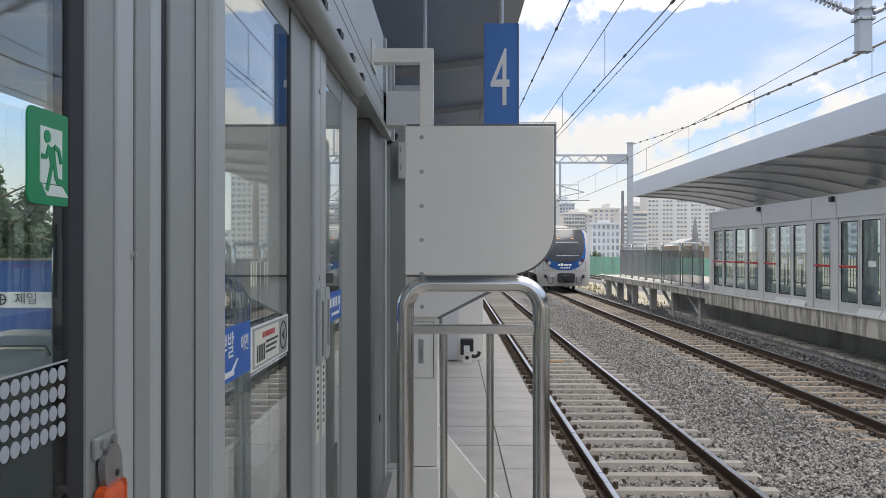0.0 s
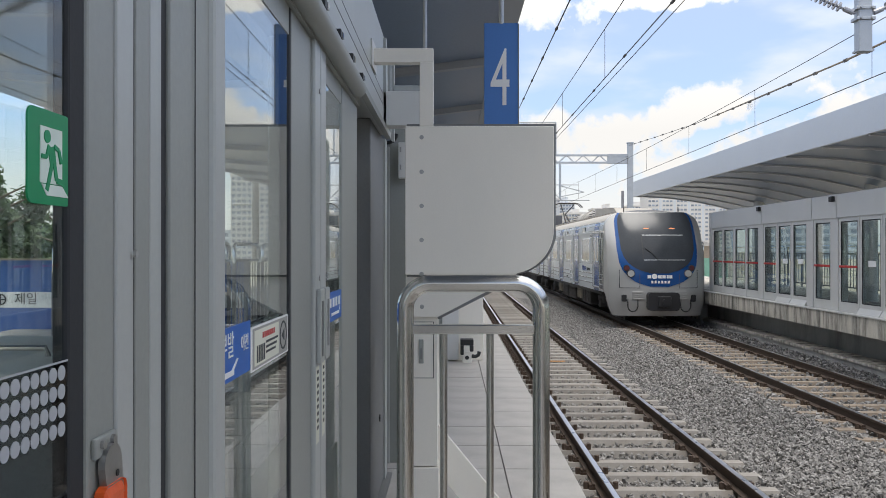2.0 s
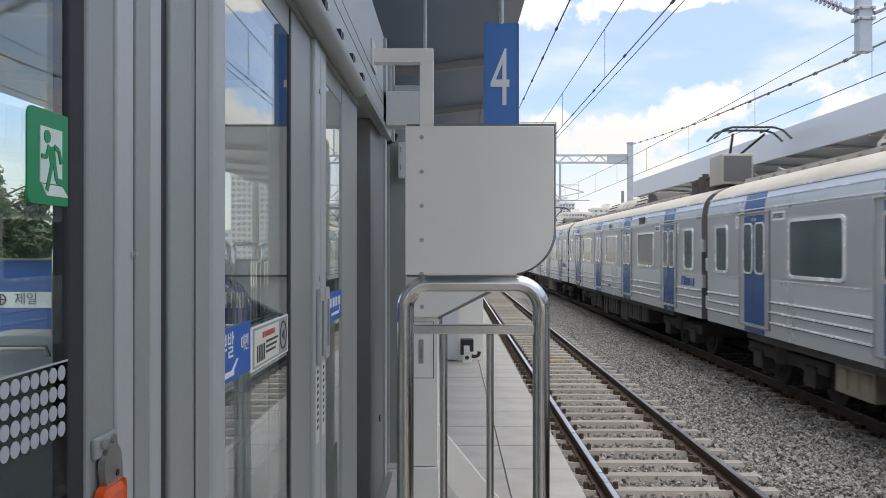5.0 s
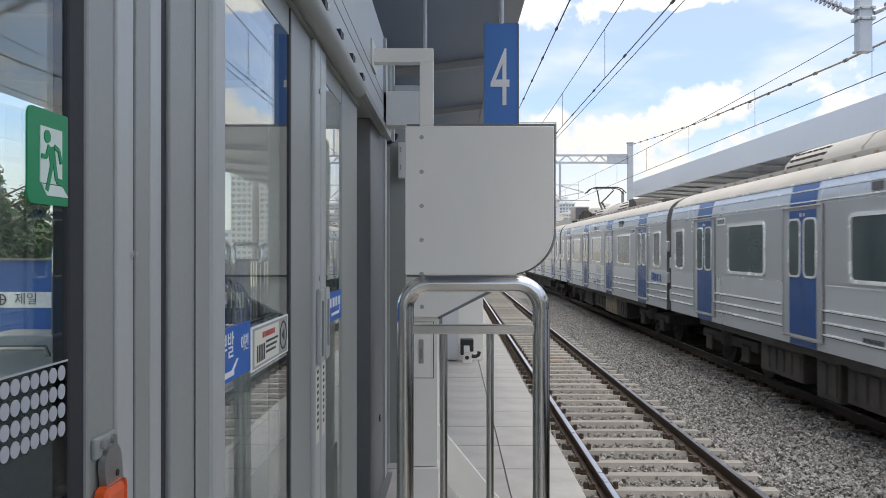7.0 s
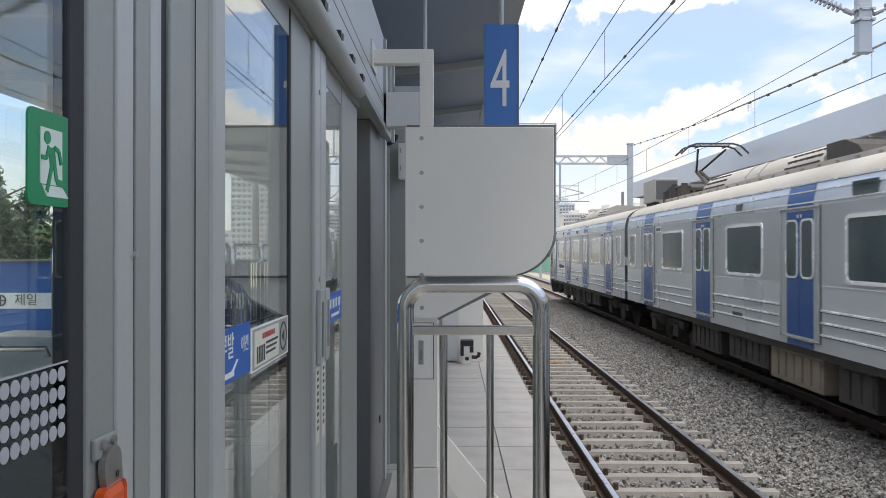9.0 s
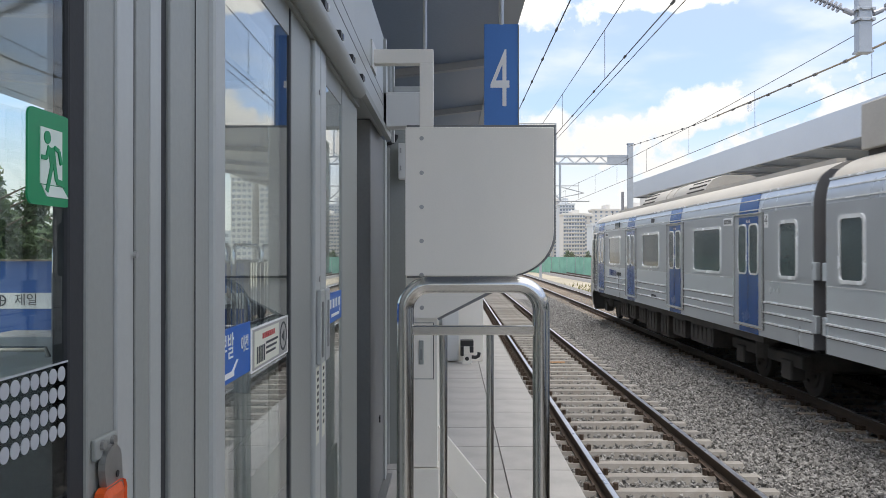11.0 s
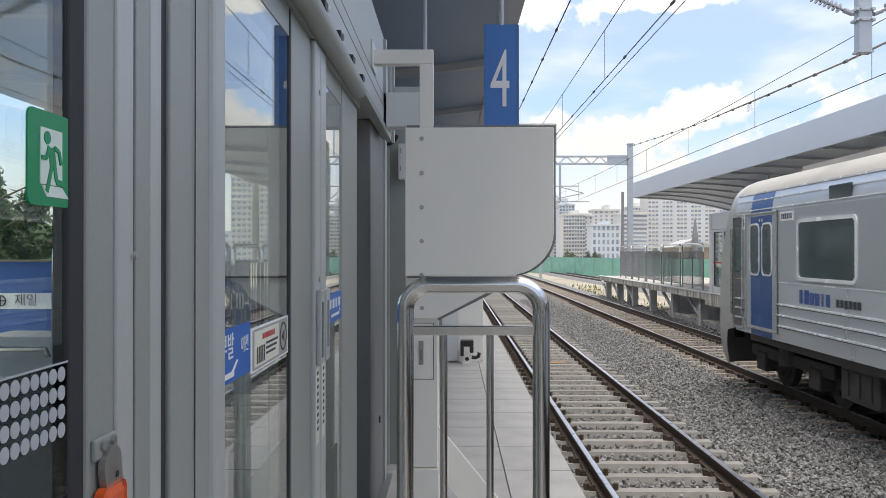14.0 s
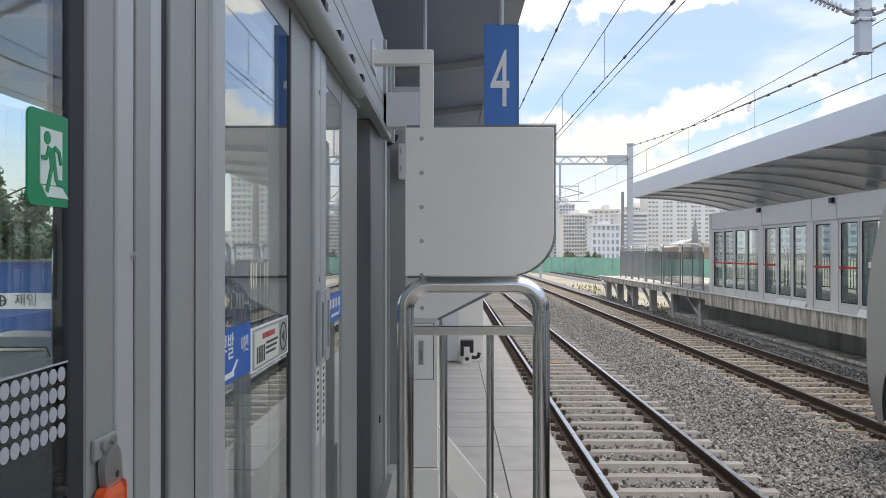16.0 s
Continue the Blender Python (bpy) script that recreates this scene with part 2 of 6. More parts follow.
M = {
    "alu": mat("brushed_aluminium_paint", (0.315, 0.33, 0.31), 0.45, 0.15, 0.09, 2.0, 90, 0.05, (0.30, 0.315, 0.30), 0.3, 0.15),
    "alu_light": mat("pale_aluminium", (0.44, 0.46, 0.45), 0.4, 0.15, 0.06, 2.0, 90, 0.05, (0.58, 0.58, 0.56), 0.2, 0.15),
    "alu_dark": mat("dark_aluminium", (0.20, 0.205, 0.205), 0.5, 0.2, 0.1, 2.0, 90, 0.05),
    "gasket": mat("black_rubber", (0.022, 0.024, 0.028), 0.7, 0, 0.1, 5, 80, 0.1),
    "white": mat("white_coated_steel", (0.86, 0.825, 0.75), 0.5, 0, 0.035, 2.5, 140, 0.05, (0.74, 0.72, 0.66), 0.22, 0.4),
    "white2": mat("grey_white_coated_steel", (0.70, 0.70, 0.68), 0.5, 0, 0.05, 2.5, 140, 0.05, (0.45, 0.44, 0.4), 0.25, 0.3),
    "steel": mat("polished_stainless_steel", (0.66, 0.65, 0.62), 0.16, 1.0, 0.05, 4, 60, 0.03),
    "bolt": mat("zinc_bolt", (0.42, 0.42, 0.41), 0.4, 0.9, 0.1, 30, 200, 0),
    "granite": mat("grey_granite_paving", (0.42, 0.405, 0.385), 0.75, 0, 0.24, 3.0, 110, 0.2, (0.33, 0.32, 0.31), 0.2, 1, 0.025),
    "joint": mat("paving_joint", (0.15, 0.15, 0.145), 0.9),
    "concrete": mat("weathered_concrete", (0.58, 0.545, 0.47), 0.85, 0, 0.2, 4.5, 60, 0.3, (0.06, 0.05, 0.042), 0.92, 0.16, stain_at=0.44),
    # darker twin of the concrete: shade below the slabs is in its colour
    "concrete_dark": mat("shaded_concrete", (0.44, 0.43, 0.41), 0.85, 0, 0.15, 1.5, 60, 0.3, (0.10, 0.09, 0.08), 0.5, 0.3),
    "sleeper": mat("concrete_sleeper", (0.255, 0.24, 0.222), 0.85, 0, 0.2, 3, 90, 0.3, (0.17, 0.14, 0.11), 0.5, 1, 0.16),
    "sleeper_rust": mat("rust_stained_sleeper", (0.27, 0.225, 0.18), 0.88, 0, 0.18, 3, 90, 0.3, (0.13, 0.095, 0.07), 0.6, 1, 0.14),
    "rail_side": mat("rusty_rail_steel", (0.085, 0.06, 0.045), 0.75, 0.3, 0.25, 4, 90, 0.3),
    "rail_top": mat("worn_rail_head", (0.55, 0.55, 0.56), 0.3, 1.0, 0.08, 6, 120, 0.05),
    "ballast": mat("ballast_bed", (0.17, 0.165, 0.16), 0.95, 0, 0.35, 6, 40, 0.8),
    "soil": mat("dry_soil_and_weeds", (0.33, 0.29, 0.22), 0.95, 0, 0.3, 0.2, 6, 0.5, (0.17, 0.18, 0.10), 0.5),
    "canopy": mat("canopy_soffit_paint", (0.19, 0.25, 0.35), 0.36, 0.1, 0.12, 0.5, 30, 0.1),
    "fascia": mat("light_grey_fascia_metal", (0.55, 0.57, 0.60), 0.4, 0.4, 0.06, 0.6, 30, 0.05),
    "rib": mat("grey_canopy_rib", (0.34, 0.36, 0.39), 0.5, 0.2, 0.06, 1, 30, 0.05),
    "sign_blue": mat("blue_sign_film", (0.06, 0.19, 0.52), 0.4, 0, 0.05, 3, 60, 0.02),
    "sign_white": mat("white_sign_film", (0.82, 0.83, 0.83), 0.5, 0, 0.03, 3, 60, 0),
    "green": mat("green_sign_film", (0.0, 0.27, 0.10), 0.45, 0, 0.05, 3, 60, 0),
    "exit_white": mat("pale_exit_film", (0.70, 0.80, 0.74), 0.5, 0, 0.04, 3, 60, 0),
    "black": mat("black_plastic", (0.02, 0.02, 0.022), 0.5),
    "ink": mat("dark_ink", (0.05, 0.055, 0.06), 0.7),
    "red": mat("red_paint", (0.45, 0.03, 0.03), 0.5),
    "orange": mat("orange_plastic_grip", (0.75, 0.11, 0.02), 0.4),
    "zinc": mat("galvanised_steel", (0.42, 0.44, 0.46), 0.45, 0.6, 0.1, 3, 60, 0.1),
    "wire": mat("overhead_wire", (0.13, 0.125, 0.12), 0.6, 0.5),
    "porcelain": mat("grey_insulator", (0.32, 0.33, 0.36), 0.25),
    "fence_dark": mat("dark_fence_steel", (0.24, 0.24, 0.25), 0.5, 0.4),
    "fence_green": mat("green_mesh_fence", (0.21, 0.42, 0.32), 0.8, 0, 0.2, 1, 40, 0.1),
    # far walls and window glass are kept pale to imitate distance haze
    "apartment": mat("haze_paled_apartment_render", (0.62, 0.60, 0.565), 0.8, 0, 0.06, 0.05, 2, 0),
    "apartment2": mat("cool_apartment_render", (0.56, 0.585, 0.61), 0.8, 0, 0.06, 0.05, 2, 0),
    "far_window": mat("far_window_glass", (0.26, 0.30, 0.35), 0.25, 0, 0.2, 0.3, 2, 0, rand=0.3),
    "leaf": mat("leaf_green", (0.085, 0.13, 0.055), 0.7, 0, 0.4, 0.5, 6, 0.2),
    # paler leaf green for the far trees, distance haze put into the colour
    "leaf_far": mat("dusty_leaf_green", (0.12, 0.155, 0.09), 0.8, 0, 0.4, 0.5, 6, 0.2),
    "trunk": mat("bark", (0.12, 0.09, 0.06), 0.9),
    "train": mat("brushed_stainless_body", (0.60, 0.64, 0.675), 0.30, 0.5, 0.05, 0.5, 40, 0.03, (0.45, 0.48, 0.52), 0.25, 0.4),
    # near white: highlights on ribs and frames are put into this colour
    "train_line": mat("body_rib", (0.88, 0.90, 0.92), 0.25, 0.3, 0.04),
    "train_trim": mat("polished_door_trim", (0.70, 0.70, 0.69), 0.22, 1.0, 0.06, 3, 60, 0.03),
    "screen": mat("black_windscreen_glass", (0.046, 0.052, 0.060), 0.16, 0, 0.25, 1, 30, 0, spec=0.26),
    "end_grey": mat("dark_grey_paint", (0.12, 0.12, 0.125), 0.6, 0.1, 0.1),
    "train_roof": mat("dusty_grey_roof", (0.40, 0.38, 0.345), 0.7, 0.1, 0.12, 1, 30, 0.1, (0.36, 0.32, 0.27), 0.5),
    "train_mask": mat("silver_cab_mask", (0.46, 0.455, 0.44), 0.38, 0.35, 0.05, 1.5, 60, 0.03),
    "train_blue": mat("deep_blue_gloss_paint", (0.010, 0.070, 0.25), 0.22, 0, 0.04, 1, 30, 0),
    "train_glass": mat("dark_tinted_glass", (0.045, 0.068, 0.076), 0.08, 0, 0.25, 0.9, 30, 0, spec=0.45),
    # dusty black, its base also lifted to imitate veiling glare under the train
    "bogie": mat("dusty_black_bogie", (0.062, 0.056, 0.051), 0.8, 0.1, 0.3, 3, 30, 0.3, (0.13, 0.10, 0.08), 0.4),
    "lamp": mat("headlamp_lens", (0.30, 0.32, 0.33), 0.08, 0, 0.02, glow=(1, 0.96, 0.86, 0.04)),
    "led": mat("orange_led_sign", (0.5, 0.16, 0.04), 0.5, glow=(1.0, 0.30, 0.12, 0.35)),
    "tarp": mat("blue_awning", (0.03, 0.11, 0.36), 0.6, 0, 0.1, 1, 30, 0.1),
    "glass": glass("platform_door_glass"),
    "glass_far": glass("far_door_glass", (0.70, 0.77, 0.77)),
    "stone": mat("crushed_stone", (0.22, 0.214, 0.208), 0.9, 0, 0.2, 9, 60, 0.2, island=0.5),
    "train_grey": mat("matt_grey_window_band", (0.45, 0.475, 0.50), 0.38, 0.4, 0.05, 0.5, 40, 0.03),
    "box_tan": mat("dusty_tan_box", (0.26, 0.22, 0.17), 0.8, 0, 0.2, 3, 30, 0.2),
    "red_lens": mat("red_lamp_lens", (0.11, 0.035, 0.035), 0.15),
    "sign_blue2": mat("bright_blue_sign_film", (0.02, 0.13, 0.50), 0.4, 0, 0.05, 3, 60, 0.0),
    "notice_grey": mat("grey_notice_film", (0.35, 0.35, 0.33), 0.5, 0, 0.03, 3, 60, 0),
    "notice_cream": mat("cream_notice_paper", (0.72, 0.72, 0.62), 0.6, 0, 0.03, 3, 60, 0),
    "film": glass("smoky_film", (0.5, 0.52, 0.54), 0.5),
    "weed": mat("dry_weed", (0.20, 0.19, 0.07), 0.9, 0, 0.3, 1, 6, 0),
    "sign_blue3": mat("navy_mark_paint", (0.03, 0.08, 0.30), 0.4, 0, 0.05, 3, 60, 0.0),
    "alu_far": mat("pale_painted_door_metal", (0.60, 0.60, 0.58), 0.5, 0.05, 0.06, 1.0, 40, 0.05, (0.55, 0.54, 0.51), 0.3, 0.2),
    "mark_orange": mat("faded_orange_paint", (0.62, 0.28, 0.06), 0.7),
    "frost": mat("frosted_film", (0.42, 0.44, 0.47), 0.7),
}


# ---- mesh helpers ----
def box(bm, x0, x1, y0, y1, z0, z1, bevel=0.0):
    r = bmesh.ops.create_cube(bm, size=1)
    for v in r["verts"]:
        v.co = Vector(((x0 + x1) / 2 + v.co.x * (x1 - x0), (y0 + y1) / 2 + v.co.y * (y1 - y0), (z0 + z1) / 2 + v.co.z * (z1 - z0)))
    if bevel:
        ed = list({e for v in r["verts"] for e in v.link_edges})
        bmesh.ops.bevel(bm, geom=ed, offset=bevel, segments=2, affect="EDGES", profile=0.5)
    return bm


def rod(bm, a, b, r, n=10, r2=None):
    a, b = Vector(a), Vector(b)
    d = b - a
    m = Matrix.Translation((a + b) / 2) @ d.to_track_quat("Z", "Y").to_matrix().to_4x4()
    bmesh.ops.create_cone(bm, cap_ends=True, segments=n, radius1=r, radius2=r if r2 is None else r2, depth=d.length, matrix=m)
    return bm


def prism(bm, pts, axis, a0, a1):
    """Extrude a closed outline along an axis. For x the outline is (y, z), for y (x, z), for z (x, y)."""
    def at(p, a):
        return {"x": (a, p[0], p[1]), "y": (p[0], a, p[1]), "z": (p[0], p[1], a)}[axis]
    lo = [bm.verts.new(at(p, a0)) for p in pts]
    hi = [bm.verts.new(at(p, a1)) for p in pts]
    n = len(pts)
    bm.faces.new(lo)
    bm.faces.new(hi[::-1])
    for i in range(n):
        bm.faces.new((lo[i], hi[i], hi[(i + 1) % n], lo[(i + 1) % n]))
    bmesh.ops.recalc_face_normals(bm, faces=bm.faces[:])
    return bm


def tube(bm, pts, r, n=12):
    """A round tube along a smooth list of points."""
    pts = [Vector(p) for p in pts]
    rings = []
    side = None
    for i, p in enumerate(pts):
        d = (pts[min(i + 1, len(pts) - 1)] - pts[max(i - 1, 0)]).normalized()
        if side is None:
            side = d.orthogonal().normalized()
        side = (side - d * side.dot(d)).normalized()
        up = d.cross(side)
        rings.append([bm.verts.new(p + r * (math.cos(2 * math.pi * k / n) * side + math.sin(2 * math.pi * k / n) * up)) for k in range(n)])
    for a, b in zip(rings, rings[1:]):
        for k in range(n):
            bm.faces.new((a[k], a[(k + 1) % n], b[(k + 1) % n], b[k]))
    bm.faces.new(rings[0][::-1])
    bm.faces.new(rings[-1])
    bmesh.ops.recalc_face_normals(bm, faces=bm.faces[:])
    return bm


def arc(cx, cz, r, a0, a1, n=8):
    return [(cx + r * math.cos(radians(a0 + (a1 - a0) * i / n)), cz + r * math.sin(radians(a0 + (a1 - a0) * i / n))) for i in range(n + 1)]


def rounded(y0, y1, z0, z1, r, n=5):
    return arc(y1 - r, z1 - r, r, 0, 90, n) + arc(y0 + r, z1 - r, r, 90, 180, n) + arc(y0 + r, z0 + r, r, 180, 270, n) + arc(y1 - r, z0 + r, r, 270, 360, n)


def ring(bm, outer, inner, axis, a0, a1):
    """A frame between two outlines of the same count."""
    def at(p, a):
        return {"x": (a, p[0], p[1]), "y": (p[0], a, p[1]), "z": (p[0], p[1], a)}[axis]
    vs = [[bm.verts.new(at(p, a)) for p in o] for o in (outer, inner) for a in (a0, a1)]
    n = len(outer)
    for i in range(n):
        j = (i + 1) % n
        for p, q in ((0, 1), (1, 3), (3, 2), (2, 0)):
            bm.faces.new((vs[p][i], vs[p][j], vs[q][j], vs[q][i]))
    bmesh.ops.recalc_face_normals(bm, faces=bm.faces[:])
    return bm


def mesh_of(name, bm, material, smooth=False):
    me = bpy.data.meshes.new(name)
    bm.to_mesh(me)
    bm.free()
    me.materials.append(M[material])
    if smooth:
        me.shade_smooth()
        me.set_sharp_from_angle(angle=radians(35))
    return me


def part(name, bm, material, parent, label="", smooth=False):
    ob = new(name, mesh_of(name, bm, material, smooth))
    ob.parent = parent
    return tagged(ob, label)


def thing(name, label, category, group="", at=(0, 0, 0)):
    ob = new(name)
    ob.empty_display_size = 0.1
    ob.location = at
    return tagged(ob, label, category, group)


def solo(name, bm, material, label, category, group="", kind="", smooth=False):
    ob = new(name, mesh_of(name, bm, material, smooth))
    return tagged(ob, label, category, group, kind)


def bx(*a, bevel=0.0):
    return box(bmesh.new(), *a, bevel=bevel)


def shared(name, me, parent, at, rot=0.0):
    ob = new(name, me)
    ob.parent = parent
    ob.location = at
    ob.rotation_euler = (0, 0, rot)
    return ob

# ---- ground and tracks ----
BED = RAIL - 0.42                # foot of the ballast between the sleepers


def ground():
    b = bmesh.new()
    bmesh.ops.create_grid(b, x_segments=60, y_segments=60, size=1)
    for v in b.verts:
        v.co = Vector((v.co.x * 1500, v.co.y * 1500 + 600, RAIL - 0.62))
    solo("ground", b, "soil", "dry soil with weeds beside the railway", "ground", kind="structure")
    b = bmesh.new()
    prism(b, [(0.2, BED - 0.3), (0.2, RAIL - 0.265), (4.2, RAIL - 0.245), (5.2, RAIL_FAR - 0.245), (8.8, RAIL_FAR - 0.245), (9.6, BED - 0.3)], "y", -90, 240)
    solo("ballast_bed", b, "ballast", "grey crushed stone ballast bed under both tracks", "ballast", kind="structure")


def stones(name, n, x0, x1, y0, y1, z, size, seed, power=1.0):
    """Loose crushed stones, joined."""
    rng = np.random.default_rng(seed)
    oct_v = np.array([(1, 0, 0), (-1, 0, 0), (0, 1, 0), (0, -1, 0), (0, 0, 1), (0, 0, -1)], float)
    oct_f = np.array([(0, 2, 4), (2, 1, 4), (1, 3, 4), (3, 0, 4), (2, 0, 5), (1, 2, 5), (3, 1, 5), (0, 3, 5)])
    c = np.stack([rng.uniform(x0, x1, n), y0 + (y1 - y0) * rng.uniform(0, 1, n) ** power, z + rng.uniform(-0.035, 0.022, n)], 1)
    c[:, 2] += (RAIL_FAR - RAIL) * np.clip(c[:, 0] - 4.2, 0, 1)
    s = size * rng.uniform(0.6, 1.25, (n, 1, 1)) * np.array([1, 1, 0.8])
    v = oct_v[None] * s * rng.uniform(0.65, 1.3, (n, 6, 1)) + rng.normal(0, size * 0.16, (n, 6, 3))
    q = rng.normal(size=(n, 4))
    q /= np.linalg.norm(q, axis=1, keepdims=True)
    w, x, y, zz = q.T
    rot = np.stack([np.stack([1 - 2 * (y * y + zz * zz), 2 * (x * y - w * zz), 2 * (x * zz + w * y)], -1),
                    np.stack([2 * (x * y + w * zz), 1 - 2 * (x * x + zz * zz), 2 * (y * zz - w * x)], -1),
                    np.stack([2 * (x * zz - w * y), 2 * (y * zz + w * x), 1 - 2 * (x * x + y * y)], -1)], 1)
    v = np.einsum("nij,nkj->nki", rot, v) + c[:, None]
    me = bpy.data.meshes.new(name)
    me.from_pydata(v.reshape(-1, 3).tolist(), [], (oct_f[None] + 6 * np.arange(n)[:, None, None]).reshape(-1, 3).tolist())
    me.materials.append(M["stone"])
    return tagged(new(name, me), "loose grey and brown crushed ballast stones", "ballast", kind="stuff")


def rail_profile(cx, h):
    return [(cx - 0.065, h - 0.165), (cx + 0.065, h - 0.165), (cx + 0.065, h - 0.150), (cx + 0.012, h - 0.128), (cx + 0.010, h - 0.045),
            (cx + 0.035, h - 0.032), (cx + 0.035, h - 0.006), (cx - 0.035, h - 0.006), (cx - 0.035, h - 0.032), (cx - 0.010, h - 0.045),
            (cx - 0.012, h - 0.128), (cx - 0.065, h - 0.150)]


def track(name, cx, label, rust, h):
    t = tagged(new(name), label, "railway track", kind="structure")
    for s in (-0.7525, 0.7525):
        r = part("rail", prism(bmesh.new(), rail_profile(cx + s, h), "y", -90, 230), "rail_side", t, "rusty brown steel rail")
        part("running_surface", bx(cx + s - 0.030, cx + s + 0.030, -90, 230, h - 0.006, h, bevel=0.002), "rail_top", r, "polished bright rail head")
    b = bmesh.new()
    prism(b, [(-0.145, -0.14), (0.145, -0.14), (0.078, 0.0), (-0.078, 0.0)], "x", -1.22, 1.22)
    sl = mesh_of("sleeper", b, "sleeper_rust" if rust else "sleeper")
    b = bmesh.new()
    for s in (-0.7525, 0.7525):
        for k in (-1, 1):
            box(b, s + k * 0.105 - 0.035, s + k * 0.105 + 0.035, -0.06, 0.06, 0, 0.03)
            rod(b, (s + k * 0.12, -0.06, 0.045), (s + k * 0.12, 0.06, 0.045), 0.018, 6)
            rod(b, (s + k * 0.085, -0.055, 0.05), (s + k * 0.085, 0.055, 0.05), 0.016, 6)
            rod(b, (s + k * 0.165, 0, 0), (s + k * 0.165, 0, 0.075), 0.030, 8)
    clip = mesh_of("rail_clip", b, "rail_side")
    rng = random.Random(5)
    for i in range(150):
        y = -4.0 + 0.6 * i + rng.uniform(-0.02, 0.02)
        o = shared("sleeper", sl, t, (cx + rng.uniform(-0.02, 0.02), y, h - 0.168))
        if 2 < y < 40:
            c = shared("rail_clip", clip, o, (cx - o.location.x, 0, 0))


ground()
solo("paint_mark", bx(2.30, 2.70, 19.68, 19.77, RAIL - 0.166, RAIL - 0.160), "mark_orange", "small orange paint mark on a sleeper", "paint mark")
track("track_near", NEAR_X, "concrete-sleeper railway track beside the platform", False, RAIL)
track("track_far", FAR_X, "rust-stained concrete-sleeper railway track with worn rails", True, RAIL_FAR)

def siding():
    """A third track that bends away beyond the platform ends."""
    t = tagged(new("track_siding"), "distant single track curving away over sandy ground", "railway track", kind="structure")

    def at(y, off):
        u = (y - 40) / 140
        return 17.4 - 7.5 * u + 3.6 * u * u + off
    ys = [40 + 7 * i for i in range(21)]
    z = RAIL - 0.42
    b = bmesh.new()
    lo = [[b.verts.new((at(y, o), y, z + h)) for o, h in ((-1.9, -0.22), (-1.4, 0.0), (1.4, 0.0), (1.9, -0.22))] for y in ys]
    for p, q in zip(lo, lo[1:]):
        for k in range(3):
            b.faces.new((p[k], p[k + 1], q[k + 1], q[k]))
    part("ballast_strip", b, "ballast", t, "grey ballast strip")
    for s in (-0.75, 0.75):
        b = bmesh.new()
        for p, q in zip(ys, ys[1:]):
            vs = [b.verts.new((at(yy, s) + k, yy, z + h)) for yy in (p, q) for k, h in ((-0.035, 0.0), (0.035, 0.0), (0.035, 0.16), (-0.035, 0.16))]
            for f in ((0, 1, 5, 4), (1, 2, 6, 5), (2, 3, 7, 6), (3, 0, 4, 7)):
                b.faces.new([vs[i] for i in f])
        bmesh.ops.recalc_face_normals(b, faces=b.faces[:])
        part("rail", b, "rail_side", t, "rusty brown steel rail")


siding()

# ---- platforms ----
EDGE = NEAR_X - 1.675


def near_platform():
    p = tagged(new("pavement"), "grey granite paving of the near platform", "platform", kind="structure")
    part("platform_slab", bx(-7.6, EDGE - 0.02, -60, 75, -0.30, -0.028), "joint", p)
    part("platform_wall", bx(-7.6, EDGE - 0.22, -60, 75, -1.6, -0.30), "concrete_dark", p, "concrete wall under the platform edge, shade put into its colour")
    return p


PAVING = near_platform()


def far_platform():
    x0 = FAR_X + 1.675
    p = tagged(new("platform_opposite"), "concrete platform slab opposite with stained edge", "platform", kind="structure")
    part("slab", bx(x0, x0 + 5, -40, 27, -0.38, -0.0), "concrete", p, "rain-stained concrete slab edge")
    part("slab_end", bx(x0, x0 + 5.0, 27, 46.5, -0.22, -0.0), "concrete", p)
    part("lip", bx(x0 - 0.03, x0 + 0.12, -40, 46.4, 0.0035, 0.03), "alu_far", p, "pale nosing along the edge")
    for k in range(14):
        part("joint_gap", bx(x0 - 0.003, x0 + 0.01, 26.0 - 2.0 * k, 26.012 - 2.0 * k, -0.376, -0.004), "ink", p, "dark joint between the slabs")
    # wall, trough and columns wear the shaded concrete colour
    part("under_wall", bx(x0 + 0.9, x0 + 1.1, -40, 34, -1.75, -0.25), "concrete_dark", p, "recessed wall under the slab, its colour standing for the shaded void")
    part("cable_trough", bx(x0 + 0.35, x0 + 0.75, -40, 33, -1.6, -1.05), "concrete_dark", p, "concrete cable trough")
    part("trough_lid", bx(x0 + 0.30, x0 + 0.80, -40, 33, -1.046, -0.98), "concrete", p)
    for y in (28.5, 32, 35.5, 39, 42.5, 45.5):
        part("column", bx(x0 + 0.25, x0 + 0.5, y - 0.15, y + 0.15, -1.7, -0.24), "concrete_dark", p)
        b = bmesh.new()
        rod(b, (x0 + 0.3, y, -0.9), (x0 + 0.3, y + 1.6, -0.25), 0.06, 6)
        part("brace", b, "concrete_dark", p)


far_platform()


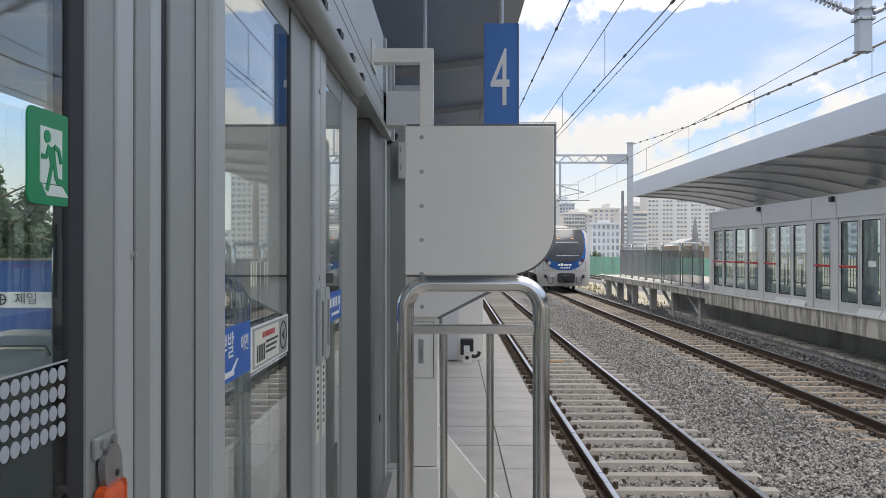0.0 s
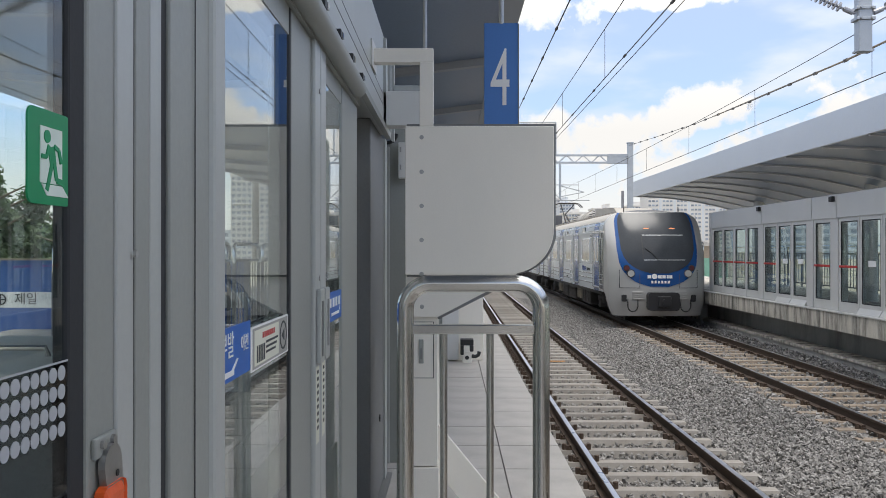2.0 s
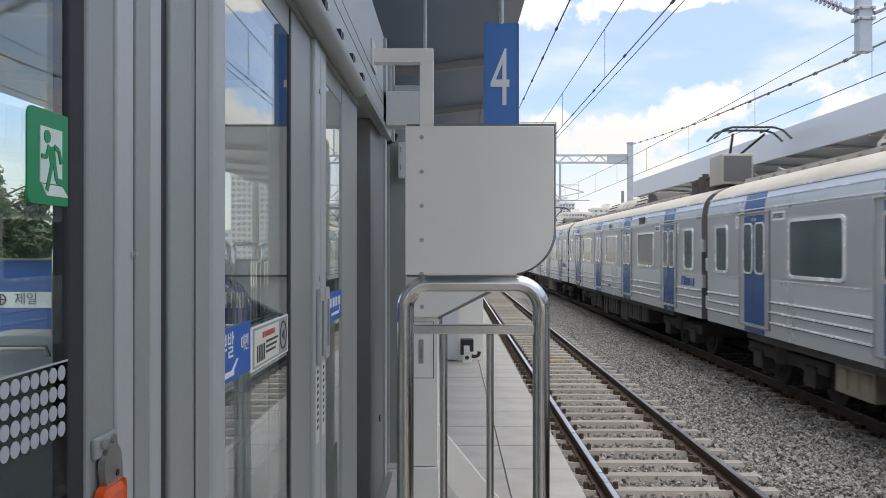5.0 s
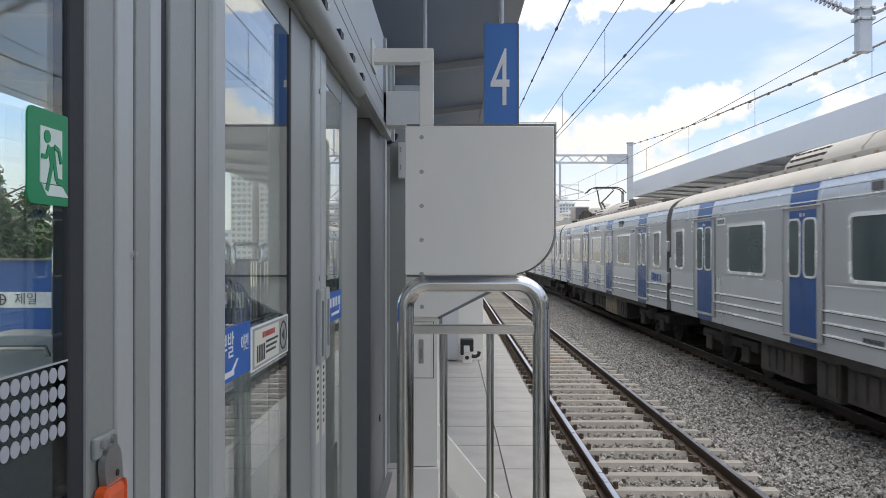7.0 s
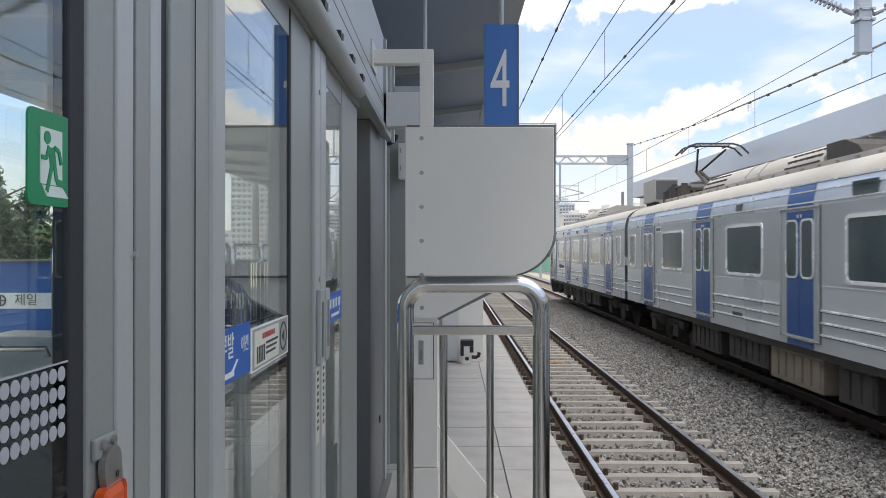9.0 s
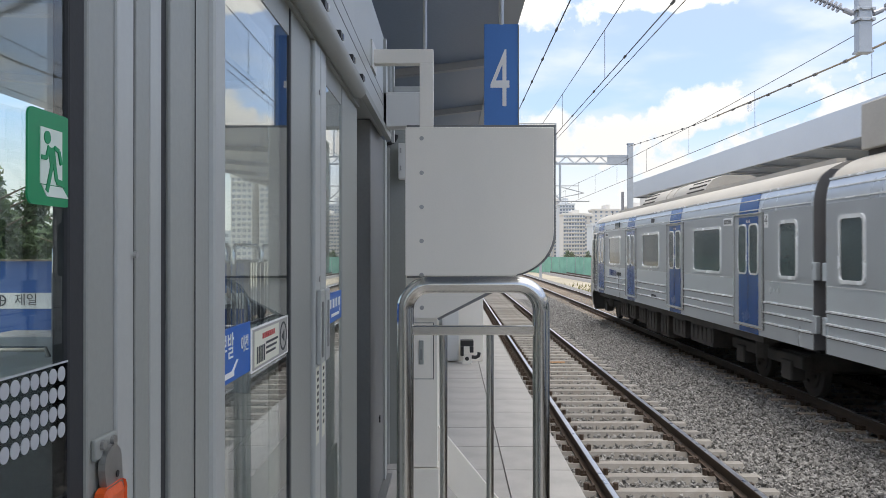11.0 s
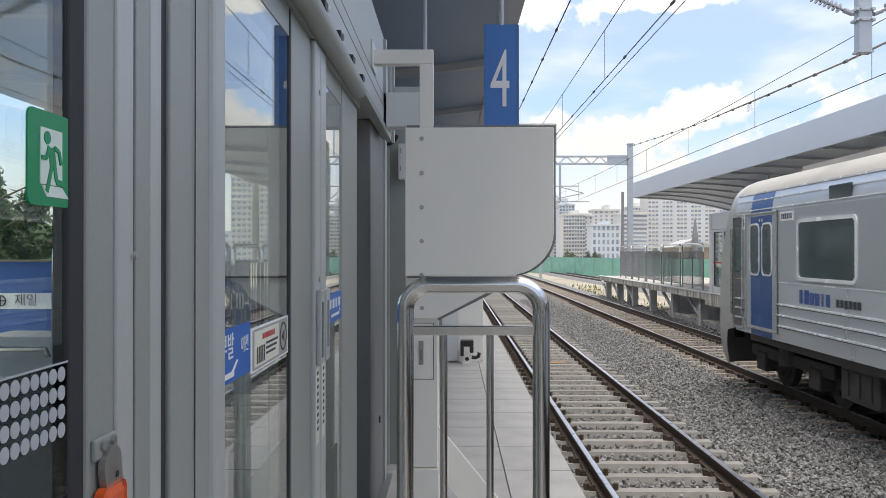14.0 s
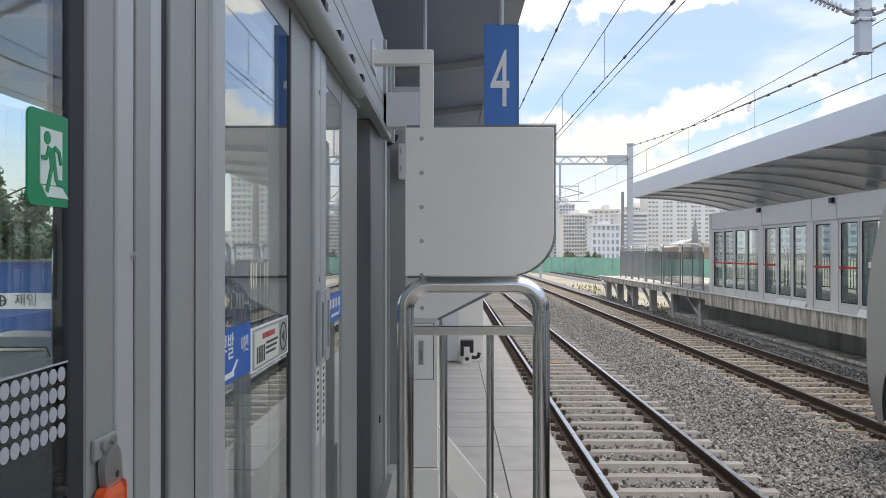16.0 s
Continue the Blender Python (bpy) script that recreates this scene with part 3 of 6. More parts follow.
# ---- opposite screen doors, fence and canopy ----
def far_screen():
    x = FAR_X + 1.675 + 0.16
    header = thing("screen_door_header", "pale grey metal header box over the screen doors", "screen door", at=(0, 0, 0))
    part("cover", bx(x - 0.03, x + 0.25, -30, 27.0, 2.06, 2.58, bevel=0.01), "alu_far", header)
    ys = 27.0
    pat = ["c", "e", "e", "e", "e", "c", "e", "d", "d", "c", "e", "c", "e", "d", "d", "c", "e", "c", "e", "e"]
    y = ys
    i = 0
    while y > -6:
        k = pat[i % len(pat)]
        i += 1
        if k == "c":
            w = 0.32
            t = thing("screen_post", "pale grey metal post between screen doors", "screen door post", "opposite screen posts")
            part("post", bx(x - 0.02, x + 0.2, y - w, y, 0, 2.06, bevel=0.008), "alu_far", t)
            part("cover_strip", bx(x - 0.045, x - 0.0305, y - w + 0.04, y - 0.04, 2.06, 2.58), "alu_far", t, "pale cover strip over the header joint")
            if (i - 1) % 20 in (5, 11):
                part("sensor", bx(x - 0.12, x - 0.046, y - 0.24, y - 0.08, 2.42, 2.54, bevel=0.01), "black", t, "small dark sensor")
            y -= w
            continue
        w = 1.0 if i < 6 else 0.92
        t = thing("screen_door", "glazed screen door with pale metal frame" + (" and red push bar" if k == "e" else ""), "screen door", "opposite screen doors")
        fr = bmesh.new()
        for a, c in ((y - 0.09, y - 0.01), (y - w + 0.01, y - w + 0.09)):
            box(fr, x, x + 0.06, a, c, 0.0, 2.06, bevel=0.006)
        box(fr, x, x + 0.06, y - w + 0.09, y - 0.09, 1.98, 2.06)
        box(fr, x, x + 0.06, y - w + 0.09, y - 0.09, 0.0, 0.24)
        part("door_frame", fr, "alu_far", t)
        part("seal", ring(bmesh.new(), [(y - 0.088, 1.978), (y - w + 0.088, 1.978), (y - w + 0.088, 0.242), (y - 0.088, 0.242)],
                          [(y - 0.106, 1.955), (y - w + 0.106, 1.955), (y - w + 0.106, 0.262), (y - 0.106, 0.262)], "x", x + 0.004, x + 0.02), "gasket", t, "dark glazing seal")
        g = part("pane", bx(x + 0.025, x + 0.035, y - w + 0.09, y - 0.09, 0.24, 1.98), "glass_far", t)
        g.visible_shadow = False
        if k == "e":
            part("push_bar", bx(x - 0.04, x - 0.005, y - w + 0.08, y - 0.08, 0.98, 1.03, bevel=0.01), "red", t, "red push bar")
        else:
            part("notice", bx(x + 0.018, x + 0.023, y - w + 0.3, y - w + 0.6, 1.02, 1.14), "sign_white", t, "small white notice")
            part("threshold", prism(bmesh.new(), [(x - 0.10, 0.0), (x - 0.005, 0.0), (x - 0.005, 0.16)], "y", y - w + 0.02, y - 0.02), "alu_far", t)
        y -= w


far_screen()


def loop_fence(name, x, y0, y1, bars, group, step=1.9, top=1.45):
    """Dark bar fence with chrome hoops on top."""
    n = int((y1 - y0) / step)
    for i in range(n):
        a = y0 + i * step
        c = a + step - 0.06
        t = thing(name, "dark steel bar fence with chrome hooped handrail", "fence", group)
        b = bmesh.new()
        tube(b, [(x, a + 0.12, top - 0.30)] + [(x, a + 0.24 + 0.12 * math.cos(radians(d)), top - 0.12 + 0.12 * math.sin(radians(d))) for d in (180, 150, 120, 90)]
             + [(x, c - 0.24 + 0.12 * math.cos(radians(d)), top - 0.12 + 0.12 * math.sin(radians(d))) for d in (90, 60, 30, 0)] + [(x, c - 0.12, top - 0.30)], 0.032, 8)
        part("hoop", b, "steel", t, "chrome hoop handrail", smooth=True)
        for yy in (a + 0.12, (a + c) / 2, c - 0.12):
            part("fence_post", bx(x - 0.025, x + 0.025, yy - 0.025, yy + 0.025, 0.0, top - 0.28), "fence_dark", t)
        for z in (0.12, top - 0.28):
            part("bar_rail", bx(x - 0.02, x + 0.02, a + 0.14, c - 0.14, z, z + 0.04), "fence_dark", t)
        k = bars
        for j in range(k):
            yy = a + 0.2 + (c - a - 0.4) * j / (k - 1)
            part("bar", bx(x - 0.01, x + 0.01, yy - 0.012, yy + 0.012, 0.16, top - 0.28), "fence_dark", t)


loop_fence("platform_fence", FAR_X + 1.675 + 0.55, 28.9, 43.5, 20, "opposite platform fence", 2.89, 1.63)
loop_fence("platform_fence", FAR_X + 1.675 + 4.75, -14.0, 43.5, 14, "back fence of the opposite platform", 2.89, 1.50)


def far_canopy():
    x0 = 7.55
    t = thing("platform_canopy", "light grey metal canopy with dark curved soffit", "canopy", at=(0, 0, 0))
    t.matrix_world = Matrix.Translation((0, 34.4, 0)) @ Matrix.Rotation(0.006, 4, "X") @ Matrix.Translation((0, -34.4, 0))
    ys, ye = -30.0, 34.4
    part("fascia", bx(x0, x0 + 0.06, ys, ye, 3.58, 4.22, bevel=0.01), "fascia", t, "light grey metal fascia")
    n = 16
    pts = []
    for i in range(n + 1):
        u = i / n
        pts.append((x0 + 0.06 + 5.6 * u, 3.60 - 0.036 * (5.6 * u) ** 2))
    top = [(p[0], p[1] + 0.30) for p in pts][::-1]
    part("soffit", prism(bmesh.new(), pts + top, "y", ys, ye - 0.05), "canopy", t, "dark blue-grey curved soffit", smooth=True)
    part("roof_sheet", bx(x0 + 0.06, x0 + 5.6, ys, ye - 0.02, 4.12, 4.20), "fascia", t)
    y = ye - 0.3
    while y > ys:
        low = [(p[0], p[1] - 0.045) for p in pts]
        part("rib", prism(bmesh.new(), low + [(p[0], p[1] + 0.01) for p in pts][::-1], "y", y - 0.04, y + 0.04), "fascia", t, "thin pale rib")
        y -= 1.9
    for y in (30, 22, 14, 6, -2):
        b = bmesh.new()
        rod(b, (x0 + 3.6, y, 0), (x0 + 3.6, y, 3.2), 0.16, 16)
        solo("canopy_column", b, "white2", "round grey-white steel canopy column", "column", "canopy columns", smooth=True)


far_canopy()


def near_canopy():
    t = thing("platform_canopy", "dark curved canopy over the near platform with grey edge beam", "canopy")
    ys, ye = -30, 75
    n = 14
    pts = [(0.55 - 8.0 * i / n, 4.02 - 0.30 * math.sin(math.pi * i / n) - 0.06 * (i / n)) for i in range(n + 1)]
    top = [(p[0], p[1] + 0.25) for p in pts][::-1]
    part("soffit", prism(bmesh.new(), pts + top, "y", ys, ye), "canopy", t, "dark blue-grey soffit", smooth=True)
    part("edge_beam", prism(bmesh.new(), [(0.55, 3.98), (0.80, 4.10), (0.84, 4.40), (0.55, 4.40)], "y", ys, ye), "rib", t, "grey edge beam")
    y = 4.2
    while y < ye:
        low = [(p[0], p[1] - 0.10) for p in pts]
        part("rib", prism(bmesh.new(), low + [(p[0], p[1] + 0.01) for p in pts][::-1], "y", y - 0.07, y + 0.07), "rib", t, "grey curved rib")
        y += 3.6


near_canopy()


# ---- overhead line ----
def overhead():
    def wire(name, x, z, r, label, y0=-40, y1=230, sag=0.0, bead=0.0, bead_from=4.0):
        b = bmesh.new()
        pts = []
        y = y0
        while y <= y1:
            u = ((y - 8) % 37) / 37
            pts.append((x, y, z - sag * 4 * u * (1 - u)))
            y += 3.7
        tube(b, pts, r, 6)
        t = thing(name, label, "overhead wire", "overhead wires")
        part("strand", b, "wire", t)
        if bead:
            y = bead_from
            while y < 60:
                b = bmesh.new()
                u = ((y - 8) % 37) / 37
                zz = z - sag * 4 * u * (1 - u)
                rod(b, (x, y - 0.05, zz), (x, y + 0.05, zz), r * 2.2, 8)
                part("clamp", b, "wire", t, "small dark wire clamp")
                y += bead
        return t
    for cx in (NEAR_X, FAR_X):
        t = wire("contact_wire", cx, RAIL + 5.2, 0.008, "dark copper contact wire over the track", bead=2.5 if cx == NEAR_X else 0)
        near = cx == NEAR_X
        wire("messenger_wire", cx, 4.93 if near else 4.97, 0.007, "stranded messenger wire over the track", sag=0.19 if near else 0.16, bead=0 if near else 1.7, bead_from=26.0)
        y = 3.0
        while y < 90:
            b = bmesh.new()
            u = ((y - 8) % 37) / 37
            rod(b, (cx, y, RAIL + 5.2), (cx, y, (4.93 - 0.76 * u * (1 - u)) if near else (4.97 - 0.64 * u * (1 - u))), 0.005, 5)
            part("dropper", b, "wire", t, "thin vertical dropper")
            y += 5.0
    wire("feeder_wire", 1.32, 4.15, 0.008, "feeder wire with dark clamps", bead=1.6)
    wire("contact_wire", NEAR_X + 0.05, RAIL + 5.13, 0.006, "second dark contact wire beside the first")
    # the outgoing wire, drawn aside to its anchor on the portal's mast
    way = [(7.5, -40, 4.96), (7.5, 8, 4.96), (7.5, 15.7, 4.97), (7.95, 22, 5.32), (8.53, 29, 5.80), (9.1, 37, 6.43), (9.62, 44.8, 7.06)]
    t = thing("anchor_wire", "outgoing wire with dark clamps drawn to a mast", "overhead wire", "overhead wires")
    part("strand", tube(bmesh.new(), way, 0.010, 6), "wire", t)
    b = bmesh.new()
    rod(b, (7.5, 13.5, 4.96), (7.5, 15.7, 4.97), 0.022, 8)
    rod(b, (7.5, 15.7, 4.97), (8.3, 26.3, 5.61), 0.020, 8)
    part("sleeve", b, "box_tan", t, "tan insulating sleeve")
    for (xa, ya, za), (xb, yb, zb) in zip(way[2:], way[3:]):
        for k in range(4):
            p, q = Vector((xa, ya, za)).lerp(Vector((xb, yb, zb)), k / 4), Vector((xa, ya, za)).lerp(Vector((xb, yb, zb)), k / 4 + 0.02)
            b = bmesh.new()
            rod(b, p, q, 0.035, 8)
            part("clamp", b, "wire", t, "small dark wire clamp")
    part("tag", bx(7.93, 8.08, 22.2, 22.22, 5.12, 5.30), "sign_white", t, "small white tag")


overhead()


def portal(y, xs, zb, label, drops):
    t = thing("line_portal", label, "line mast", "overhead line portals")
    for x in xs:
        m = part("mast", bx(x - 0.14, x + 0.14, y - 0.14, y + 0.14, RAIL - 0.6, zb + 0.85), "zinc", t, "square galvanised mast")
        part("mast_cap", bx(x - 0.17, x + 0.17, y - 0.17, y + 0.17, zb + 0.85, zb + 0.90), "zinc", m)
    for z in (zb - 0.2, zb + 0.2):
        part("chord", bx(min(xs), max(xs), y - 0.05, y + 0.05, z - 0.05, z + 0.05), "zinc", t)
    x = min(xs) + 0.3
    k = 0
    while x < max(xs) - 0.5:
        b = bmesh.new()
        rod(b, (x, y, zb + (0.2 if k % 2 else -0.2)), (x + 0.45, y, zb + (-0.2 if k % 2 else 0.2)), 0.03, 6)
        part("lattice_bar", b, "zinc", t)
        x += 0.45
        k += 1
    part("knee_plate", bx(max(xs) - 1.25, max(xs) - 0.142, y - 0.03, y + 0.03, zb - 0.27, zb + 0.27), "zinc", t, "flat steel knee plate")
    b = bmesh.new()
    rod(b, (5.66, y, zb + 0.2), (5.66, y, zb + 2.0), 0.05, 8)
    rod(b, (5.66, y, zb + 2.0), (3.3, y, zb + 2.0), 0.05, 8)
    part("feeder_arm", b, "zinc", t, "angled steel feeder arm")
    for dx, dz in drops:
        b = bmesh.new()
        rod(b, (dx, y, zb - 0.2), (dx, y, dz), 0.06, 8)
        rod(b, (dx, y, dz + 0.1), (dx + 1.3, y, dz + 0.35), 0.03, 8)
        rod(b, (dx, y, dz + 0.7), (dx + 1.3, y, dz + 0.35), 0.03, 8)
        rod(b, (dx - 0.9, y, dz + 0.75), (dx + 1.0, y, dz + 0.75), 0.035, 8)
        rod(b, (dx - 0.9, y, dz - 0.1), (dx + 1.6, y, dz - 0.1), 0.035, 8)
        rod(b, (dx - 0.8, y, dz + 0.75), (dx + 0.1, y, dz - 0.1), 0.03, 8)
        part("registration_arm", b, "zinc", t)


portal(45, (-3.5, 9.72), 6.35, "galvanised lattice portal spanning both tracks", [(5.9, 4.2)])
portal(95, (-3.5, 10.2), 6.35, "galvanised lattice portal spanning both tracks", [(5.9, 4.2)])


def hanging_post():
    """The drop tube of the portal above, with its long-rod insulator."""
    y = 11.0
    t = thing("drop_tube", "grey steel drop tube with ribbed insulators under a line portal", "line mast")
    part("tube", bx(5.38, 5.56, y - 0.07, y + 0.07, 4.0, 7.2, bevel=0.01), "zinc", t)
    part("tube_cap", bx(5.365, 5.575, y - 0.085, y + 0.085, 3.985, 4.01), "zinc", t)
    part("beam", bx(-3.2, 12.5, y - 0.15, y + 0.15, 7.2, 7.5), "zinc", t)
    for x in (-3.3, 12.6):
        part("mast", bx(x - 0.15, x + 0.15, y - 0.15, y + 0.15, -0.3, 7.6), "zinc", t)
    for a, c in ((Vector((4.55, y, 4.85)), Vector((5.36, y, 4.50))), (Vector((6.40, y, 4.85)), Vector((5.58, y, 4.50)))):
        b = bmesh.new()
        rod(b, a, c, 0.02, 8)
        d = (c - a).normalized()
        for i in range(11):
            p = a.lerp(c, 0.04 + 0.07 * i)
            rod(b, p - d * 0.008, p + d * 0.008, 0.065, 14)
        rod(b, c - d * 0.16, c - d * 0.03, 0.035, 10)
        part("insulator", b, "porcelain", t, "ribbed grey insulator")
    for z in (4.42, 4.56):
        k = part("clamp_plate", bx(5.345, 5.595, y - 0.09, y + 0.09, z - 0.02, z + 0.02, bevel=0.004), "zinc", t, "bolted clamp plate")
        for x in (5.40, 5.54):
            b = bmesh.new()
            rod(b, (x, y - 0.115, z), (x, y - 0.09, z), 0.014, 6)
            part("bolt", b, "bolt", k)
    b = bmesh.new()
    for k in range(9):
        rod(b, (5.395, y - 0.078, 4.06 + 0.09 * k), (5.395, y - 0.07, 4.06 + 0.09 * k), 0.010, 6)
    part("rivet_row", b, "bolt", t, "row of small bolts")


hanging_post()
# ---- the train ----
def front_y(x, z):
    """Rearward set-back of the cab front at x from the centre and height z."""
    u = min(1.0, abs(x) / 1.56)
    up = max(0.0, z - 0.55)
    dn = max(0.0, 0.1 - z)
    return 0.40 + 0.12 * u ** 2 + 0.36 * u ** 5 + 0.24 * up ** 1.9 + 0.18 * dn ** 2


def half_width(z):
    """Half width of the body cross-section at height z above the platform."""
    if z < -0.02:
        return 1.56 - 0.16 * min(1, (-0.02 - z) / 0.72) ** 2
    if z < 2.05:
        return 1.56
    u = min(1.0, (z - 2.05) / 0.60)
    return 1.56 - 0.10 * u - 0.50 * u ** 4


def patch(wl, z0, z1, off, thick, rows=44, cols=28, cx=0.0):
    """A plate lying on the cab front: half width wl(z) round cx, from z0 to z1."""
    b = bmesh.new()
    grid = []
    for i in range(rows + 1):
        z = z0 + (z1 - z0) * i / rows
        w = wl(z)
        grid.append([b.verts.new((cx + w * (2 * j / cols - 1), front_y(cx + w * (2 * j / cols - 1), z) - off, z)) for j in range(cols + 1)])
    back = [[b.verts.new((v.co.x, v.co.y + thick, v.co.z)) for v in r] for r in grid]
    for i in range(rows):
        for j in range(cols):
            b.faces.new((grid[i][j], grid[i][j + 1], grid[i + 1][j + 1], grid[i + 1][j]))
            b.faces.new((back[i][j], back[i + 1][j], back[i + 1][j + 1], back[i][j + 1]))
    for i in range(rows):
        b.faces.new((grid[i][0], grid[i + 1][0], back[i + 1][0], back[i][0]))
        b.faces.new((grid[i][-1], back[i][-1], back[i + 1][-1], grid[i + 1][-1]))
    for j in range(cols):
        b.faces.new((grid[0][j], back[0][j], back[0][j + 1], grid[0][j + 1]))
        b.faces.new((grid[-1][j], grid[-1][j + 1], back[-1][j + 1], back[-1][j]))
    bmesh.ops.recalc_face_normals(b, faces=b.faces[:])
    return b


def lerp_table(tab):
    zs, ws = [p[0] for p in tab], [p[1] for p in tab]
    def smooth(z):
        q = np.clip(np.linspace(z - 0.06, z + 0.06, 9), zs[0], zs[-1])
        return float(np.interp(q, zs, ws).mean())
    return smooth


BODY_LOW, ROOF_TOP = -0.03, 2.62
CANT = 2.30
SHARED = {}


def cached(key, make, material, smooth=False):
    if key not in SHARED:
        SHARED[key] = mesh_of(key.split("/")[0], make(), material, smooth)
    return SHARED[key]


def section(z0, z1, n=20):
    right = [(half_width(z0 + (z1 - z0) * i / n), z0 + (z1 - z0) * i / n) for i in range(n + 1)]
    return right + [(-x, z) for x, z in right[::-1]]


def side_pieces(car, side, doors, windows, small, length, tail):
    """Doors, windows and body ribs of one side. side is -1 for the side towards the platform."""
    X = side * 1.56
    out = side

    def put(name, mesh, y, label="", parent=car):
        o = shared(name, mesh, parent, (0, y, 0))
        return tagged(o, label)
    a, c = sorted((X - out * 0.02, X + out * 0.006))
    for y in doors:
        d = put("door", cached(f"door/{side}", lambda: bx(a, c, -0.66, 0.66, 0.09, 1.97, bevel=0.004), "train_grey"), y, "sliding door with blue band")
        s0, s1 = sorted((X + out * 0.004, X + out * 0.012))
        put("leaf", cached(f"leaf/{side}a", lambda: bx(s0, s1, 0.006, 0.45, 0.125, 1.93), "train_blue"), 0, "deep blue door leaf", d)
        put("leaf", cached(f"leaf/{side}b", lambda: bx(s0, s1, -0.45, -0.006, 0.125, 1.93), "train_blue"), 0, "deep blue door leaf", d)
        j0, j1 = sorted((X + out * 0.008, X + out * 0.0135))
        put("door_seam", cached(f"door_seam/{side}", lambda: bx(j0, j1, -0.006, 0.006, 0.125, 1.93), "gasket"), 0, "black rubber seam between the leaves", d)
        for k in (-0.055, 0.055):
            put("door_mark", cached(f"door_mark/{side}{k}", lambda: bx(j0, j1, k - 0.018, k + 0.018, 1.835, 1.885, bevel=0.002), "train_line"), 0, "small pale sticker", d)
        f0, f1 = sorted((X + out * 0.004, X + out * 0.03))

        def frame_mesh():
            b = bmesh.new()
            box(b, f0, f1, -0.675, -0.655, 0.07, 1.99)
            box(b, f0, f1, 0.655, 0.675, 0.07, 1.99)
            box(b, f0, f1, -0.655, 0.655, 1.97, 1.99)
            box(b, f0, f1, -0.655, 0.655, 0.07, 0.095)
            return b
        put("door_frame", cached(f"door_frame/{side}", frame_mesh, "train_trim"), 0, "bright steel door frame", d)
        w0, w1 = sorted((X + out * 0.010, X + out * 0.018))
        for k in (-0.265, 0.265):
            put("window", cached(f"door_window/{side}{k}", lambda: prism(bmesh.new(), rounded(k - 0.19, k + 0.19, 0.98, 1.79, 0.09), "x", w0, w1), "train_glass"), 0, "dark door window", d)
            q0, q1 = sorted((X + out * 0.010, X + out * 0.024))
            put("window_seal", cached(f"window_seal/{side}{k}", lambda: ring(bmesh.new(), rounded(k - 0.215, k + 0.215, 0.955, 1.815, 0.11), rounded(k - 0.185, k + 0.185, 0.985, 1.785, 0.085), "x", q0, q1), "train_line"), 0, "bright window seal", d)
        s2, s3 = sorted((X + out * 0.002, X + out * 0.005))
        put("stripe", cached(f"stripe/{side}", lambda: bx(s2, s3, -0.45, 0.45, 1.99, 2.05), "train_blue"), y, "blue band over the door")
        put("stripe", cached(f"stripe_low/{side}", lambda: bx(s2, s3, -0.45, 0.45, BODY_LOW + 0.004, 0.07), "train_blue"), y, "blue band under the door")
        zs = [2.05 + 0.25 * i / 6 for i in range(7)]
        put("stripe", cached(f"stripe_up/{side}", lambda: prism(bmesh.new(), [(side * (half_width(z) + 0.004), z) for z in zs] + [(side * (half_width(z) - 0.01), z) for z in zs[::-1]], "y", -0.45, 0.45), "train_blue"), y, "blue band over the door")
    for lst, hw, nm in ((windows, 0.845, "w"), (small, 0.30, "s")):
        for y in lst:
            w0, w1 = sorted((X - out * 0.01, X + out * 0.006))
            w = put("window", cached(f"window/{nm}{side}", lambda: prism(bmesh.new(), rounded(-hw, hw, 0.98, 1.77, 0.07), "x", w0, w1), "train_glass"), y, "dark tinted passenger window")
            q0, q1 = sorted((X + out * 0.001, X + out * 0.022))
            put("window_frame", cached(f"window_frame/{nm}{side}", lambda: ring(bmesh.new(), rounded(-hw - 0.05, hw + 0.05, 0.93, 1.82, 0.11), rounded(-hw, hw, 0.98, 1.77, 0.07), "x", q0, q1), "train_line"), 0, "bright window frame", w)
    # horizontal ribs, broken at the doors
    cuts = sorted(doors)
    spans, last = [], tail[0]
    for d in cuts:
        spans.append((last, d - 0.70))
        last = d + 0.70
    spans.append((last, tail[1]))
    b = bmesh.new()
    for s, e in spans:
        if e - s < 0.1:
            continue
        for z, h, o in ((0.195, 0.024, 0.022), (0.36, 0.024, 0.022), (0.525, 0.024, 0.022), (0.87, 0.014, 0.008)):
            x0, x1 = sorted((X + out * 0.001, X + out * o))
            box(b, x0, x1, s, e, z, z + h)
    part("side_rib", b, "train_line", car, "horizontal body ribs, highlights put into their colour")
    # thin dark strips stand in for the shadow below each rib
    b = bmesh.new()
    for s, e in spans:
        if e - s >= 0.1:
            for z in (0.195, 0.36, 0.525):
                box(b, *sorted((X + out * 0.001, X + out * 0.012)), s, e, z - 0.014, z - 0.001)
    part("rib_shadow", b, "end_grey", car, "dark strips imitating the shadow under the body ribs")
    # reveal beside each door: its shade, laid on as dark strips
    b = bmesh.new()
    for d in doors:
        for k in (-1, 1):
            box(b, *sorted((X + out * 0.001, X + out * 0.010)), d + k * 0.685 - 0.009, d + k * 0.685 + 0.009, 0.07, 1.99)
    part("door_reveal", b, "end_grey", car, "dark seam round the doors")
    b = bmesh.new()
    for z in (2.03, 2.19):
        x0, x1 = sorted((out * (half_width(z) - 0.005), out * (half_width(z) + 0.012)))
        box(b, x0, x1, tail[0], tail[1], z, z + 0.018)
    part("cant_rib", b, "train_line", car, "ribs under the roof edge, highlights put into their colour")
    part("side_panel", bx(*sorted((X + out * 0.001, X + out * 0.0045)), tail[0], tail[1], 0.886, 1.985), "train_grey", car, "grey window band")


